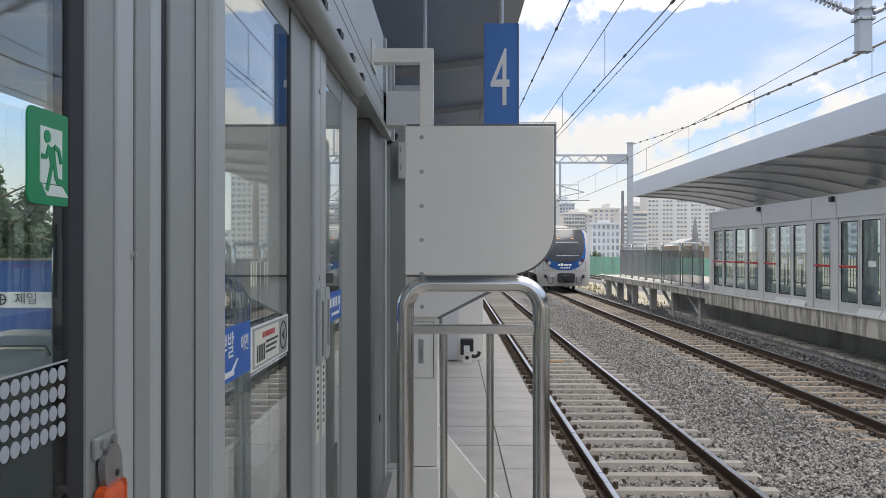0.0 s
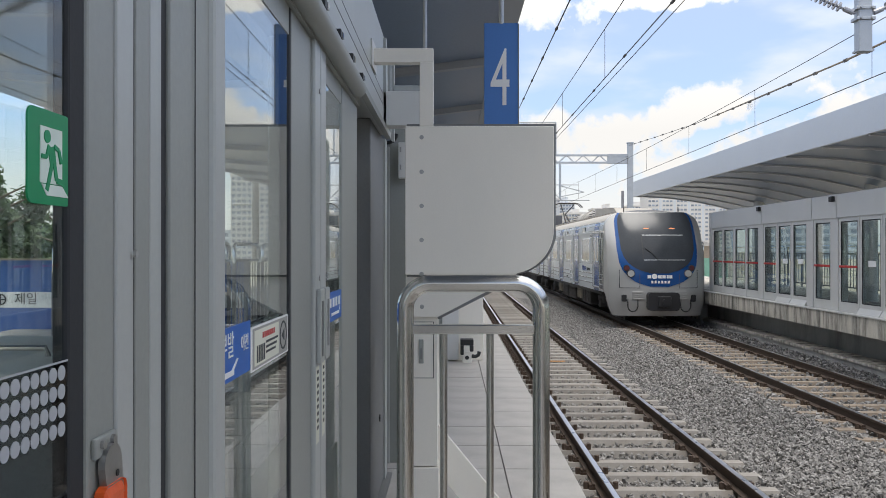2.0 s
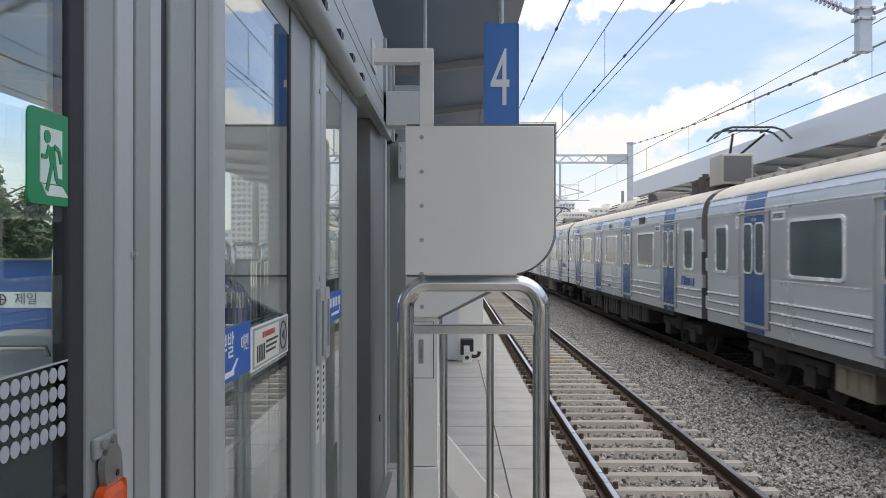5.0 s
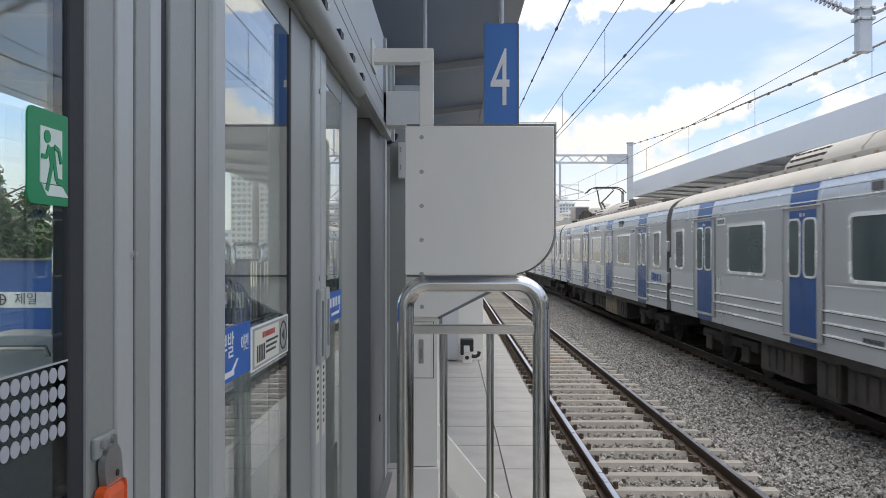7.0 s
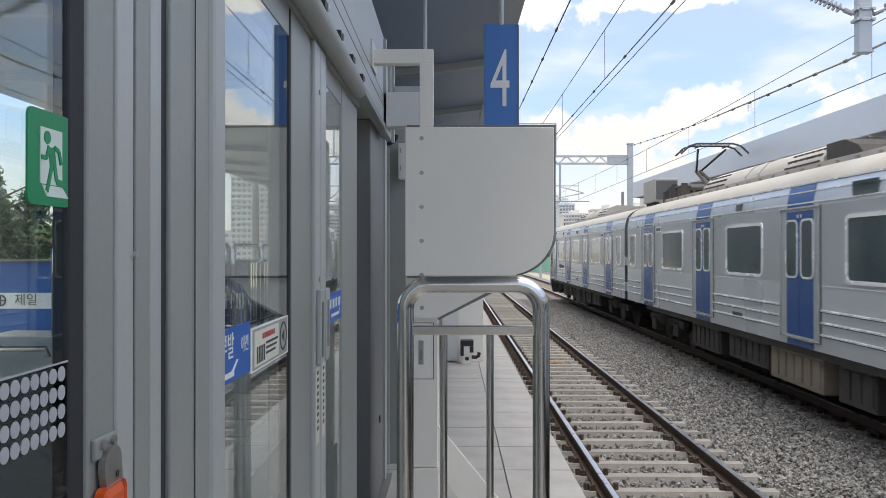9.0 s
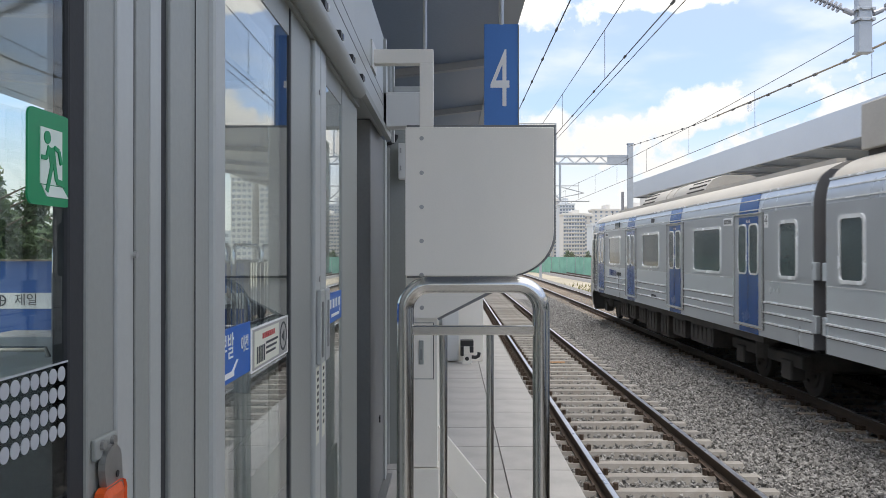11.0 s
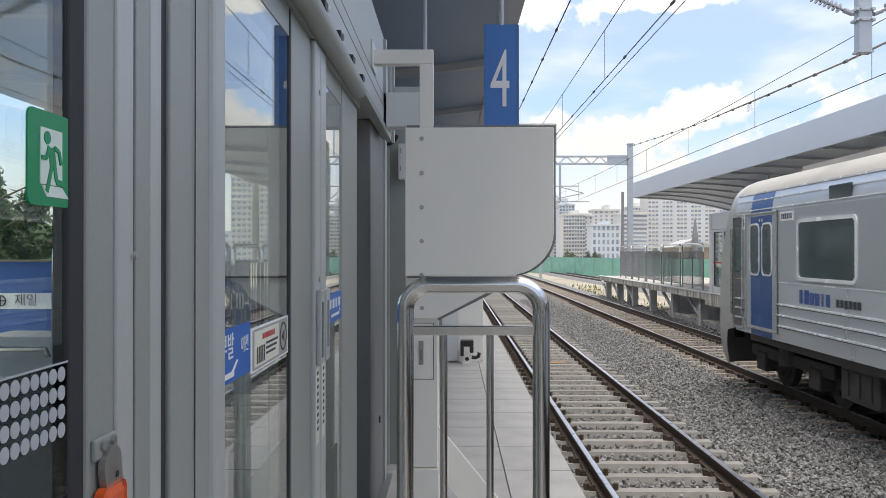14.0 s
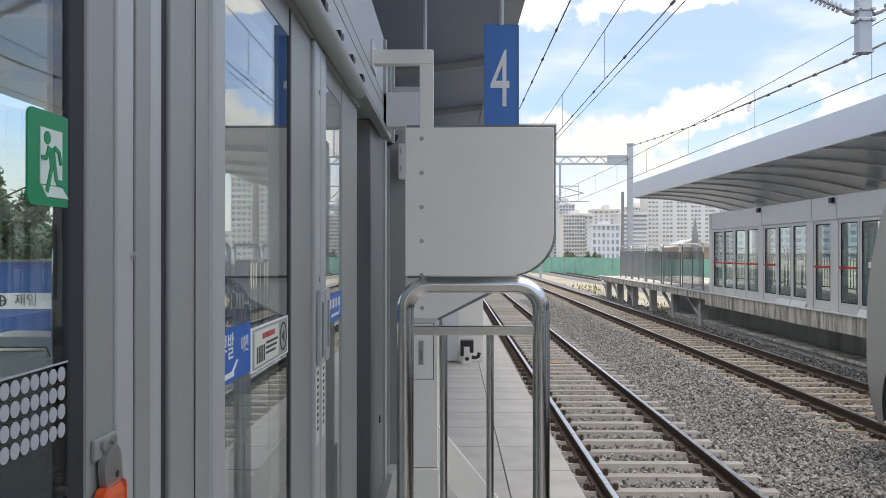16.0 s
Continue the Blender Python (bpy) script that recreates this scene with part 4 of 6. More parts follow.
def bogie(car, y):
    z = RAIL_FAR
    bg = part("bogie", bx(-1.05, 1.05, y - 1.5, y + 1.5, z + 0.45, z + 0.72, bevel=0.05), "bogie", car, "dusty black bogie")
    for s in (-1, 1):
        b = bmesh.new()
        box(b, s * 1.12 - 0.08, s * 1.12 + 0.08, y - 1.6, y + 1.6, z + 0.5, z + 0.7, bevel=0.03)
        for k in (-1.05, 1.05):
            box(b, s * 1.12 - 0.12, s * 1.12 + 0.12, y + k - 0.2, y + k + 0.2, z + 0.28, z + 0.6, bevel=0.03)
        rod(b, (s * 1.1, y, z + 0.5), (s * 1.1, y, z + 1.0), 0.22, 16)
        o = part("side_frame", b, "bogie", bg)
    for k in (-1.05, 1.05):
        if "wheelset" not in SHARED:
            b = bmesh.new()
            for s in (-0.75, 0.75):
                rod(b, (s - 0.06, 0, 0), (s + 0.06, 0, 0), 0.43, 28)
                rod(b, (s * 1.09 - 0.02, 0, 0), (s * 1.09 + 0.02, 0, 0), 0.30, 20)
                for q in range(4):
                    an = math.pi / 2 * q
                    rod(b, (s * 1.12, 0.2 * math.cos(an), 0.2 * math.sin(an)), (s * 1.12 + math.copysign(0.03, s), 0.2 * math.cos(an), 0.2 * math.sin(an)), 0.035, 8)
            rod(b, (-0.7, 0, 0), (0.7, 0, 0), 0.08, 10)
            SHARED["wheelset"] = mesh_of("wheelset", b, "bogie", True)
        w = shared("wheelset", SHARED["wheelset"], bg, (0, y + k, z + 0.43))
        WHEELS.append(w)


WHEELS = []


def under(car, y0, y1, seed):
    rng = random.Random(seed)
    y = y0
    while y < y1 - 0.6:
        w = rng.choice([0.7, 1.0, 1.5, 1.9])
        w = min(w, y1 - y)
        h = rng.uniform(0.42, 0.62)
        light = rng.random() < 0.10
        for s in (-1, 1):
            xx = sorted((s * 0.55, s * 1.38))
            b = bmesh.new()
            box(b, xx[0], xx[1], y, y + w, -0.14 - h, -0.14, bevel=0.02)
            for k in range(int(w / 0.3)):
                xs = sorted((s * 1.38, s * 1.40))
                box(b, xs[0], xs[1], y + 0.06 + 0.3 * k, y + 0.24 + 0.3 * k, -0.14 - h + 0.08, -0.22)
            part("equipment_box", b, "box_tan" if light else "bogie", car, "dusty underfloor equipment box")
        y += w + rng.uniform(0.12, 0.5)
    part("sole_bar", bx(-1.5, 1.5, y0 - 3, y1 + 3, -0.15, BODY_LOW + 0.005), "bogie", car)


def roof_unit(car, y0, y1):
    L = 0.62
    prof = [(-L - 0.14, 2.50), (-L - 0.10, 2.84), (-L + 0.06, 3.02), (-0.30, 3.12), (0.30, 3.12), (L - 0.06, 3.02), (L + 0.10, 2.84), (L + 0.14, 2.50)]
    u = part("air_conditioner", prism(bmesh.new(), prof, "y", y0, y1), "train_roof", car, "long rounded rooftop air conditioner", smooth=True)
    for a, c in ((y0 + 0.1, y0 + 1.5), (y1 - 1.5, y1 - 0.1)):
        for s in (-1, 1):
            for x, z in ((L + 0.11, 2.66), (L + 0.10, 2.78), (L + 0.04, 2.89), (L - 0.06, 2.99)):
                for k in range(6):
                    ya = a + (c - a) * (k + 0.12) / 6
                    part("grille_slot", bx(s * x - 0.03, s * x + 0.03, ya, ya + (c - a) * 0.76 / 6, z - 0.026, z + 0.026), "bogie", u, "dark grille slot")
    for yy in ((y0 + y1) / 2 - 0.35, (y0 + y1) / 2 + 0.35):
        part("band", prism(bmesh.new(), [(x * 1.02, z + 0.012) for x, z in prof], "y", yy - 0.03, yy + 0.03), "train_roof", u)


def pantograph(car, y, up):
    p = part("pantograph", bx(-0.75, 0.75, y - 0.9, y + 0.9, 2.86, 2.92), "bogie", car, "folding pantograph on the roof")
    b = bmesh.new()
    for s in (-0.6, 0.6):
        for k in (-0.7, 0.7):
            rod(b, (s, y + k, 2.5), (s, y + k, 2.88), 0.06, 8)
    part("foot", b, "porcelain", p)
    top = RAIL + 5.19 if up else 3.25
    ky, kz = y + 0.95, 2.92 + (top - 2.92) * 0.50
    b = bmesh.new()
    rod(b, (-0.12, y - 0.5, 2.92), (-0.05, ky, kz), 0.045, 8)
    rod(b, (0.12, y - 0.5, 2.92), (0.05, ky, kz), 0.045, 8)
    part("lower_arm", b, "bogie", p)
    b = bmesh.new()
    rod(b, (-0.05, ky, kz), (-0.35, y - 0.2, top - 0.12), 0.028, 8)
    rod(b, (0.05, ky, kz), (0.35, y - 0.2, top - 0.12), 0.028, 8)
    part("upper_arm", b, "bogie", p)
    b = bmesh.new()
    for k in (-0.25, 0.25):
        tube(b, [(-0.85, y - 0.2 + k, top - 0.25), (-0.65, y - 0.2 + k, top - 0.06), (-0.45, y - 0.2 + k, top), (0.45, y - 0.2 + k, top), (0.65, y - 0.2 + k, top - 0.06), (0.85, y - 0.2 + k, top - 0.25)], 0.025, 8)
    for s in (-0.35, 0.35):
        rod(b, (s, y - 0.45, top - 0.05), (s, y + 0.05, top - 0.05), 0.02, 6)
    part("collector_head", b, "bogie", p, "collector head with two strips")


def cab_front(car):
    """The curved cab end, nose towards -y."""
    b = bmesh.new()
    rows, cols = 40, 36
    depth = 1.15
    grid = []
    for i in range(rows + 1):
        z = -0.74 + (ROOF_TOP + 0.74) * i / rows
        w = half_width(z)
        grid.append([b.verts.new((w * math.sin(math.pi / 2 * (2 * j / cols - 1)), front_y(w * math.sin(math.pi / 2 * (2 * j / cols - 1)), z), z)) for j in range(cols + 1)])
    for i in range(rows):
        for j in range(cols):
            b.faces.new((grid[i][j], grid[i][j + 1], grid[i + 1][j + 1], grid[i + 1][j]))
    for j in (0, cols):
        ext = [b.verts.new((r[j].co.x, 1.75 if r[j].co.z > -0.03 else 1.35 + 0.5 * r[j].co.z, r[j].co.z)) for r in grid]
        for i in range(rows):
            b.faces.new((grid[i][j], grid[i + 1][j], ext[i + 1], ext[i]))
    ext = [b.verts.new((v.co.x, 1.78, v.co.z)) for v in grid[-1]]
    for j in range(cols):
        b.faces.new((grid[-1][j], grid[-1][j + 1], ext[j + 1], ext[j]))
    bmesh.ops.remove_doubles(b, verts=b.verts[:], dist=0.002)
    bmesh.ops.recalc_face_normals(b, faces=b.faces[:])
    mask = part("cab_mask", b, "train_mask", car, "silver moulded cab front", smooth=True)
    blue = lerp_table([(0.20, 0.20), (0.22, 0.36), (0.27, 0.58), (0.36, 0.78), (0.5, 0.96), (0.7, 1.14), (0.95, 1.24), (1.4, 1.29), (2.0, 1.29), (2.3, 1.28), (2.5, 1.22), (2.60, 1.12)])
    part("blue_surround", patch(blue, 0.20, 2.60, 0.012, 0.02), "train_blue", mask, "deep blue surround", smooth=True)
    black = lerp_table([(0.62, 0.16), (0.64, 0.36), (0.70, 0.58), (0.8, 0.78), (0.95, 0.97), (1.15, 1.10), (1.4, 1.17), (2.0, 1.20), (2.3, 1.19), (2.5, 1.14), (2.61, 1.04)])
    part("windscreen", patch(black, 0.62, 2.61, 0.022, 0.02), "screen", mask, "large black-edged windscreen", smooth=True)
    for z in (1.04, 1.84):
        part("screen_bar", patch(lambda q: 0.66, z, z + 0.018, 0.03, 0.01, 1, 12, 0.18), "train_line", mask, "thin bright trim bar")
    part("screen_divider", patch(lambda q: 0.012, 1.04, 1.84, 0.028, 0.01, 8, 1, -0.50), "black", mask)
    b = bmesh.new()
    tube(b, [(-0.05, front_y(-0.05, 1.06) - 0.05, 1.06), (-0.2, front_y(-0.2, 1.25) - 0.05, 1.25), (-0.42, front_y(-0.42, 1.42) - 0.045, 1.42)], 0.012, 6)
    part("wiper", b, "black", mask)
    for s in (-1, 1):
        for x, z, r, mt, nm in ((0.905, 0.62, 0.105, "lamp", "headlight"), (1.03, 0.79, 0.075, "red_lens", "tail_light")):
            y = front_y(s * x, z)
            b = bmesh.new()
            rod(b, (s * x, y - 0.045, z), (s * x, y + 0.05, z), r + 0.025, 24)
            h = part("lamp_ring", b, "black", mask, smooth=True)
            b = bmesh.new()
            rod(b, (s * x, y - 0.06, z), (s * x, y, z), r, 24)
            part(nm, b, mt, h, "clear round headlight" if nm == "headlight" else "dark red round tail light", smooth=True)
        part("led_strip", patch(lambda q: 0.085, 2.055, 2.085, 0.03, 0.01, 1, 6, s * 0.42 + 0.1), "led", mask, "orange lit sign digits")
        b = bmesh.new()
        for i in range(4):
            y = front_y(s * 0.7, -0.07)
            box(b, s * 0.7 - 0.17, s * 0.7 + 0.17, y - 0.06, y + 0.1, -0.20 + 0.065 * i, -0.155 + 0.065 * i, bevel=0.01)
        part("step_grille", b, "train_mask", mask, "ribbed step grille")
        y = front_y(s * 1.1, -0.2)
        part("socket", bx(s * 1.1 - 0.08, s * 1.1 + 0.08, y - 0.05, y + 0.1, -0.28, -0.06, bevel=0.02), "black", mask, "dark cable socket")
        b = bmesh.new()
        x = s * 1.0
        tube(b, [(x, front_y(x, -0.2) - 0.05, -0.18)] + [(x + s * -0.16 + 0.16 * s * math.cos(q), front_y(x, -0.4) - 0.07, -0.42 - 0.18 * math.sin(q)) for q in (0.0, 0.5, 1.0, 1.57, 2.1, 2.6, 3.14)] + [(x - s * 0.32, front_y(x, -0.2) - 0.05, -0.16)], 0.018, 6)
        part("hose", b, "black", mask, "hanging black hose")
        b = bmesh.new()
        rod(b, (s * 0.9, front_y(0.9, 2.5) + 0.25, 2.5), (s * 0.9, front_y(0.9, 2.5) + 0.25, 2.78), 0.02, 6)
        part("aerial", b, "bogie", mask)
    # solid black block and black coupler imitate the opening's shade
    b = bmesh.new()
    prism(b, rounded(-0.45, 0.53, -0.54, 0.03, 0.1), "y", -0.012, 0.3)
    part("coupler_opening", b, "black", mask, "black block standing for the shaded coupler opening")
    b = bmesh.new()
    box(b, -0.16, 0.24, -0.10, 0.25, -0.42, -0.08, bevel=0.03)
    rod(b, (0.04, -0.16, -0.25), (0.04, 0.1, -0.25), 0.09, 14)
    part("coupler", b, "black", mask, "automatic coupler, blackened for the shade of its opening")
    for side in (-1, 1):
        for za, zb, xa, xb in ((0.15, 0.168, 0.62, 1.25), (0.168, 0.74, 1.234, 1.25), (0.168, 0.60, 0.62, 0.636)):
            part("hatch_line", patch(lambda q: (xb - xa) / 2, za, zb, 0.016, 0.01, 6, 10, side * (xa + xb) / 2), "ink", mask, "dark seam of the front hatch")
    # maker's mark and fleet number as plain shapes
    for x, w in ((-0.33, 0.09), (0.0, 0.10), (0.13, 0.09), (0.25, 0.04), (0.34, 0.08)):
        part("mark_bar", bx(x - w / 2 - 0.01, x + w / 2 + 0.01, front_y(x, 0.52) - 0.03, front_y(x, 0.52), 0.465, 0.565), "sign_white", mask)
    b = bmesh.new()
    rod(b, (-0.17, front_y(-0.17, 0.52) - 0.03, 0.525), (-0.17, front_y(-0.17, 0.52), 0.525), 0.085, 18)
    part("emblem", b, "sign_white", mask, "white operator's mark")
    for i in range(6):
        x = -0.24 + 0.105 * i
        part("number_bar", bx(x - 0.030, x + 0.030, front_y(x, 0.35) - 0.03, front_y(x, 0.35), 0.305, 0.39), "sign_white", mask, "white bar of the fleet number")


NUMERALS = []


def train_car(cab, flip, seed, has_panto):
    """Local y runs rearwards from the car's front end; flip turns the car end for end."""
    L = 19.25 if cab else 18.8
    c = thing("train_car", "silver and blue electric commuter train car" + (" with driving cab" if cab else ""), "train car", "cars of the train")
    start = 1.74 if cab else 0.0
    part("body", prism(bmesh.new(), section(BODY_LOW, CANT, 24), "y", start, L), "train", c, "brushed stainless steel body", smooth=True)
    part("roof", prism(bmesh.new(), section(CANT + 0.001, ROOF_TOP, 12), "y", start + (0.02 if cab else 0), L - 0.03), "train_roof", c, "dusty grey roof", smooth=True)
    doors = [2.95, 7.55, 12.15, 16.75] if cab else [2.5, 7.1, 11.7, 16.3]
    wins = [(p + q) / 2 for p, q in zip(doors, doors[1:])]
    small = [18.40] if cab else [0.90, 18.08]
    for side in (-1, 1):
        side_pieces(c, side, doors, wins, small, L, (1.75 if cab else 0.02, L - 0.02))
        X = side * 1.56
        lo = sorted((X + side * 0.006, X + side * 0.009))
        mark_y = wins[0] if cab else 0.92 + side * 0.3
        em = part("emblem", bx(*lo, mark_y - side * 0.77 - 0.05, mark_y - side * 0.77 + 0.05, 0.60, 0.80), "sign_blue3", c, "blue operator's mark")
        for k, w in enumerate((0.14, 0.12, 0.13, 0.05, 0.10)):
            yy = mark_y + side * (-0.58 + 0.165 * k)
            part("mark_bar", bx(*lo, yy - w / 2, yy + w / 2, 0.60, 0.77 if k else 0.80), "sign_blue3", em)
        for k in range(6 if cab else 0):
            yy = mark_y + side * (0.36 + 0.115 * k)
            part("mark_bar", bx(*lo, yy - 0.042, yy + 0.042, 0.62, 0.72), "ink", em)
        for k in range(6):
            yy = wins[1] + 0.1 + 0.085 * k
            part("number_bar", bx(*lo, yy - 0.028, yy + 0.028, 0.20, 0.28), "ink", c, "dark bar of the car number")
        part("speaker_panel", bx(*sorted((X - side * 0.02, X + side * 0.014)), wins[1] + 0.10, wins[1] + 0.34, 2.07, 2.17), "end_grey", c, "dark louvred vent")
        part("side_display", bx(*sorted((X - side * 0.02, X + side * 0.012)), wins[0] + 0.12, wins[0] + 0.73, 2.03, 2.23, bevel=0.01), "train_glass", c, "dark destination display")
        for end, y in ((1, doors[0]), (-1, doors[-1])):
            plate = part("number_plate", bx(*sorted((X + side * 0.005, X + side * 0.011)), y + end * 1.03 - 0.24, y + end * 1.03 + 0.24, 1.815, 1.955), "sign_white", c, "white plate with the dark car number")
            for k in range(6):
                yy = y + end * 1.03 - 0.17 + 0.068 * k
                part("number_bar", bx(*sorted((X + side * 0.010, X + side * 0.013)), yy - 0.022, yy + 0.022, 1.845, 1.925), "ink", plate)
            plate = part("car_numeral_plate", bx(*sorted((X + side * 0.005, X + side * 0.011)), y - end * 0.80 - 0.075, y - end * 0.80 + 0.075, 1.73, 1.95), "sign_white", c, "white plate with the car's numeral")
            NUMERALS.append((plate, side, y - end * 0.80))
        if cab:
            # flush door in dark grey: the recess's shade is put into its colour
            d = part("cab_door", bx(*sorted((X - side * 0.01, X + side * 0.008)), 1.66, 2.10, 0.06, 1.94, bevel=0.01), "end_grey", c, "narrow recessed cab door in a dark opening")
            part("door_surround", ring(bmesh.new(), rounded(1.58, 2.17, 0.02, 2.0, 0.08), rounded(1.64, 2.11, 0.06, 1.95, 0.06), "x", *sorted((X - side * 0.01, X + side * 0.022))), "train_trim", d, "polished rounded door surround")
            part("window", prism(bmesh.new(), rounded(1.70, 2.04, 1.0, 1.78, 0.05), "x", *sorted((X, X + side * 0.011))), "train_glass", d)
            for yy in (1.60, 2.16):
                b = bmesh.new()
                rod(b, (X + side * 0.04, yy, 0.25), (X + side * 0.04, yy, 1.75), 0.016, 8)
                for z in (0.25, 1.0, 1.75):
                    rod(b, (X, yy, z), (X + side * 0.04, yy, z), 0.012, 6)
                part("grab_rail", b, "steel", d, "steel grab rail")
    if cab:
        cab_front(c)
        b = bmesh.new()
        rows = []
        for i in range(13):
            y = 1.50 + 2.30 * i / 12
            e = min(1.0, i / 4)
            e = e * e * (3 - 2 * e)
            rows.append([b.verts.new((1.0 * (2 * j / 16 - 1), y, 2.585 + (0.04 + 0.11 * (1 - (2 * j / 16 - 1) ** 2)) * e)) for j in range(17)])
        for p, q in zip(rows, rows[1:]):
            for j in range(16):
                b.faces.new((p[j], p[j + 1], q[j + 1], q[j]))
        r = bmesh.ops.extrude_face_region(b, geom=b.faces[:])
        for v in r["geom"]:
            if isinstance(v, bmesh.types.BMVert):
                v.co.z -= 0.06
        bmesh.ops.recalc_face_normals(b, faces=b.faces[:])
        part("cab_roof", b, "end_grey", c, "dark grey crowned roof over the cab", smooth=True)
    ends = [(L, 1)] if cab else [(0.0, -1), (L, 1)]
    for y, o in ends:
        part("end_wall", prism(bmesh.new(), section(BODY_LOW, CANT + 0.2, 24), "y", *sorted((y + o * 0.002, y + o * 0.02))), "end_grey", c, "dark grey end wall")
        part("gangway", bx(-0.62, 0.62, *sorted((y + o * 0.02, y + o * 0.195)), -0.05, 2.1, bevel=0.03), "bogie", c, "black gangway bellows")
        for side in (-1, 1):
            for z in ((1.44, 0.72) if o < 0 else (1.07, 0.33)):
                part("corner_block", bx(*sorted((side * 1.50, side * 1.575)), *sorted((y - o * 0.02, y + o * 0.10)), z - 0.125, z + 0.125, bevel=0.012), "train", c, "pale corner block")
    for side in (-1, 1):
        x = half_width(CANT + 0.02)
        part("gutter", bx(*sorted((side * (x - 0.02), side * (x + 0.022))), start + 0.05, L, CANT + 0.008, CANT + 0.036), "train_line", c, "bright rain gutter")
    bogie(c, 3.1 if cab else 2.8)
    bogie(c, L - 2.8)
    under(c, 5.3, L - 5.0, seed)
    roof_unit(c, *((5.4, 11.7) if flip else (8.2, 14.4)))
    part("roof_walk", bx(-1.0, -0.86, 3.2, L - 0.5, 2.55, 2.71), "train_roof", c, "raised roof edge rail")
    part("roof_walk", bx(0.86, 1.0, 3.2, L - 0.5, 2.55, 2.71), "train_roof", c, "raised roof edge rail")
    brace = cached("rail_bracket", lambda: bx(-0.015, 0.015, -0.03, 0.03, 2.58, 2.67), "box_tan")
    for k in range(int((L - 4.2) / 0.6)):
        shared("rail_bracket", brace, c, (-1.02, 3.5 + 0.6 * k, 0))
    b = bmesh.new()
    box(b, -0.5, 0.5, 4.2, 5.2, 2.55, 2.86, bevel=0.03)
    part("resistor_box", b, "bogie", c, "dark roof equipment box")
    if not cab:
        part("unit_hood", prism(bmesh.new(), [(6.7, 2.55), (7.2, 2.92), (7.6, 3.04), (8.2, 3.04), (8.2, 2.55)], "x", -0.68, 0.68), "bogie", c, "dark hood at the end of the air conditioner")
    if cab and not flip:
        b = bmesh.new()
        prism(b, [(3.4, 2.55), (4.3, 2.90), (8.2, 3.06), (8.2, 2.55)], "x", -0.68, 0.68)
        part("roof_fairing", b, "train_roof", c, "smooth roof fairing")
    if has_panto:
        pantograph(c, has_panto, True)
        y0, y1 = (17.45, 18.75) if has_panto > 9 else (0.1, 0.9)
        k = part("breaker_box", bx(-1.12, -0.48, y0, y1, 2.70, 3.32, bevel=0.02), "train_roof", c, "grey roof breaker box beside the pantograph")
        part("front_plate", bx(-1.08, -0.52, y0 - 0.012, y0 + 0.001, 2.76, 3.27), "end_grey", k, "dark end plate")
        for x in (-1.0, -0.58):
            part("skid", bx(x - 0.04, x + 0.04, y0 + 0.05, y1 - 0.05, 2.58, 2.70), "bogie", k)
        b = bmesh.new()
        for q in (0.25, 0.75):
            yy = y0 + (y1 - y0) * q
            rod(b, (0.25, yy, 2.6), (0.25, yy, 3.0), 0.05, 10)
            for z in (2.68, 2.76, 2.84, 2.92):
                rod(b, (0.25, yy, z), (0.25, yy, z + 0.02), 0.085, 12)
        tube(b, [(0.25, y0 + (y1 - y0) * 0.25, 3.0), (0.2, (y0 + y1) / 2, 3.06), (0.25, y0 + (y1 - y0) * 0.75, 3.0)], 0.02, 6)
        part("insulator", b, "porcelain", k, "ribbed roof insulators with a bus bar")
        b = bmesh.new()
        m = has_panto
        for q, h, r in ((-0.75, 0.42, 0.16), (-0.35, 0.34, 0.13), (0.15, 0.46, 0.15), (0.6, 0.36, 0.18)):
            rod(b, (-0.85, m + q, 2.55), (-0.85, m + q, 2.55 + h), r, 12)
            rod(b, (-0.85, m + q, 2.55 + h), (-0.85, m + q, 2.62 + h), r * 0.5, 10)
        rod(b, (-0.85, m - 0.8, 2.98), (-0.85, m + 0.7, 2.98), 0.03, 8)
        part("arrester_row", b, "bogie", c, "dark roof arresters beside the pantograph", smooth=True)
    return c


CARS = [train_car(True, False, 1, False), train_car(False, False, 2, 1.9), train_car(False, False, 3, 16.3), train_car(True, True, 4, False)]
OFFS = [0.0, 19.65, 38.85, 58.05]


# ---- the near platform's screen doors ----
def words(name, text, size, material, parent, m, label="", depth=0.0006, stretch=1.0):
    """Lettering as a mesh, lying in the local xy plane of the pose m."""
    cu = bpy.data.curves.new(name, "FONT")
    cu.body = text
    cu.size = size
    cu.align_x, cu.align_y = "CENTER", "CENTER"
    cu.extrude = depth
    tmp = bpy.data.objects.new(name, cu)
    me = bpy.data.meshes.new_from_object(tmp)
    bpy.data.objects.remove(tmp)
    me.materials.clear()
    me.materials.append(M[material])
    me.transform(m @ Matrix.Diagonal((stretch, 1, 1, 1)))
    ob = new(name, me)
    ob.parent = parent
    return tagged(ob, label)


SX = -0.40                       # track-side face of the screen door wall


def facing_track(y, z, x=SX):
    """A pose whose xy plane faces +x, reading along +y."""
    return Matrix.Translation((x, y, z)) @ Matrix(((0, 0, 1, 0), (1, 0, 0, 0), (0, 1, 0, 0), (0, 0, 0, 1)))


def facing_eye(x, y, z):
    """A pose whose xy plane faces -y, reading along +x."""
    return Matrix.Translation((x, y, z)) @ Matrix(((1, 0, 0, 0), (0, 0, -1, 0), (0, 1, 0, 0), (0, 0, 0, 1)))


def stile(name, y0, y1, parent, material="alu", x0=SX - 0.06, x1=SX, z0=0.02, z1=1.95, bevel=0.004, label=""):
    return part(name, bx(x0, x1, y0, y1, z0, z1, bevel=bevel), material, parent, label)


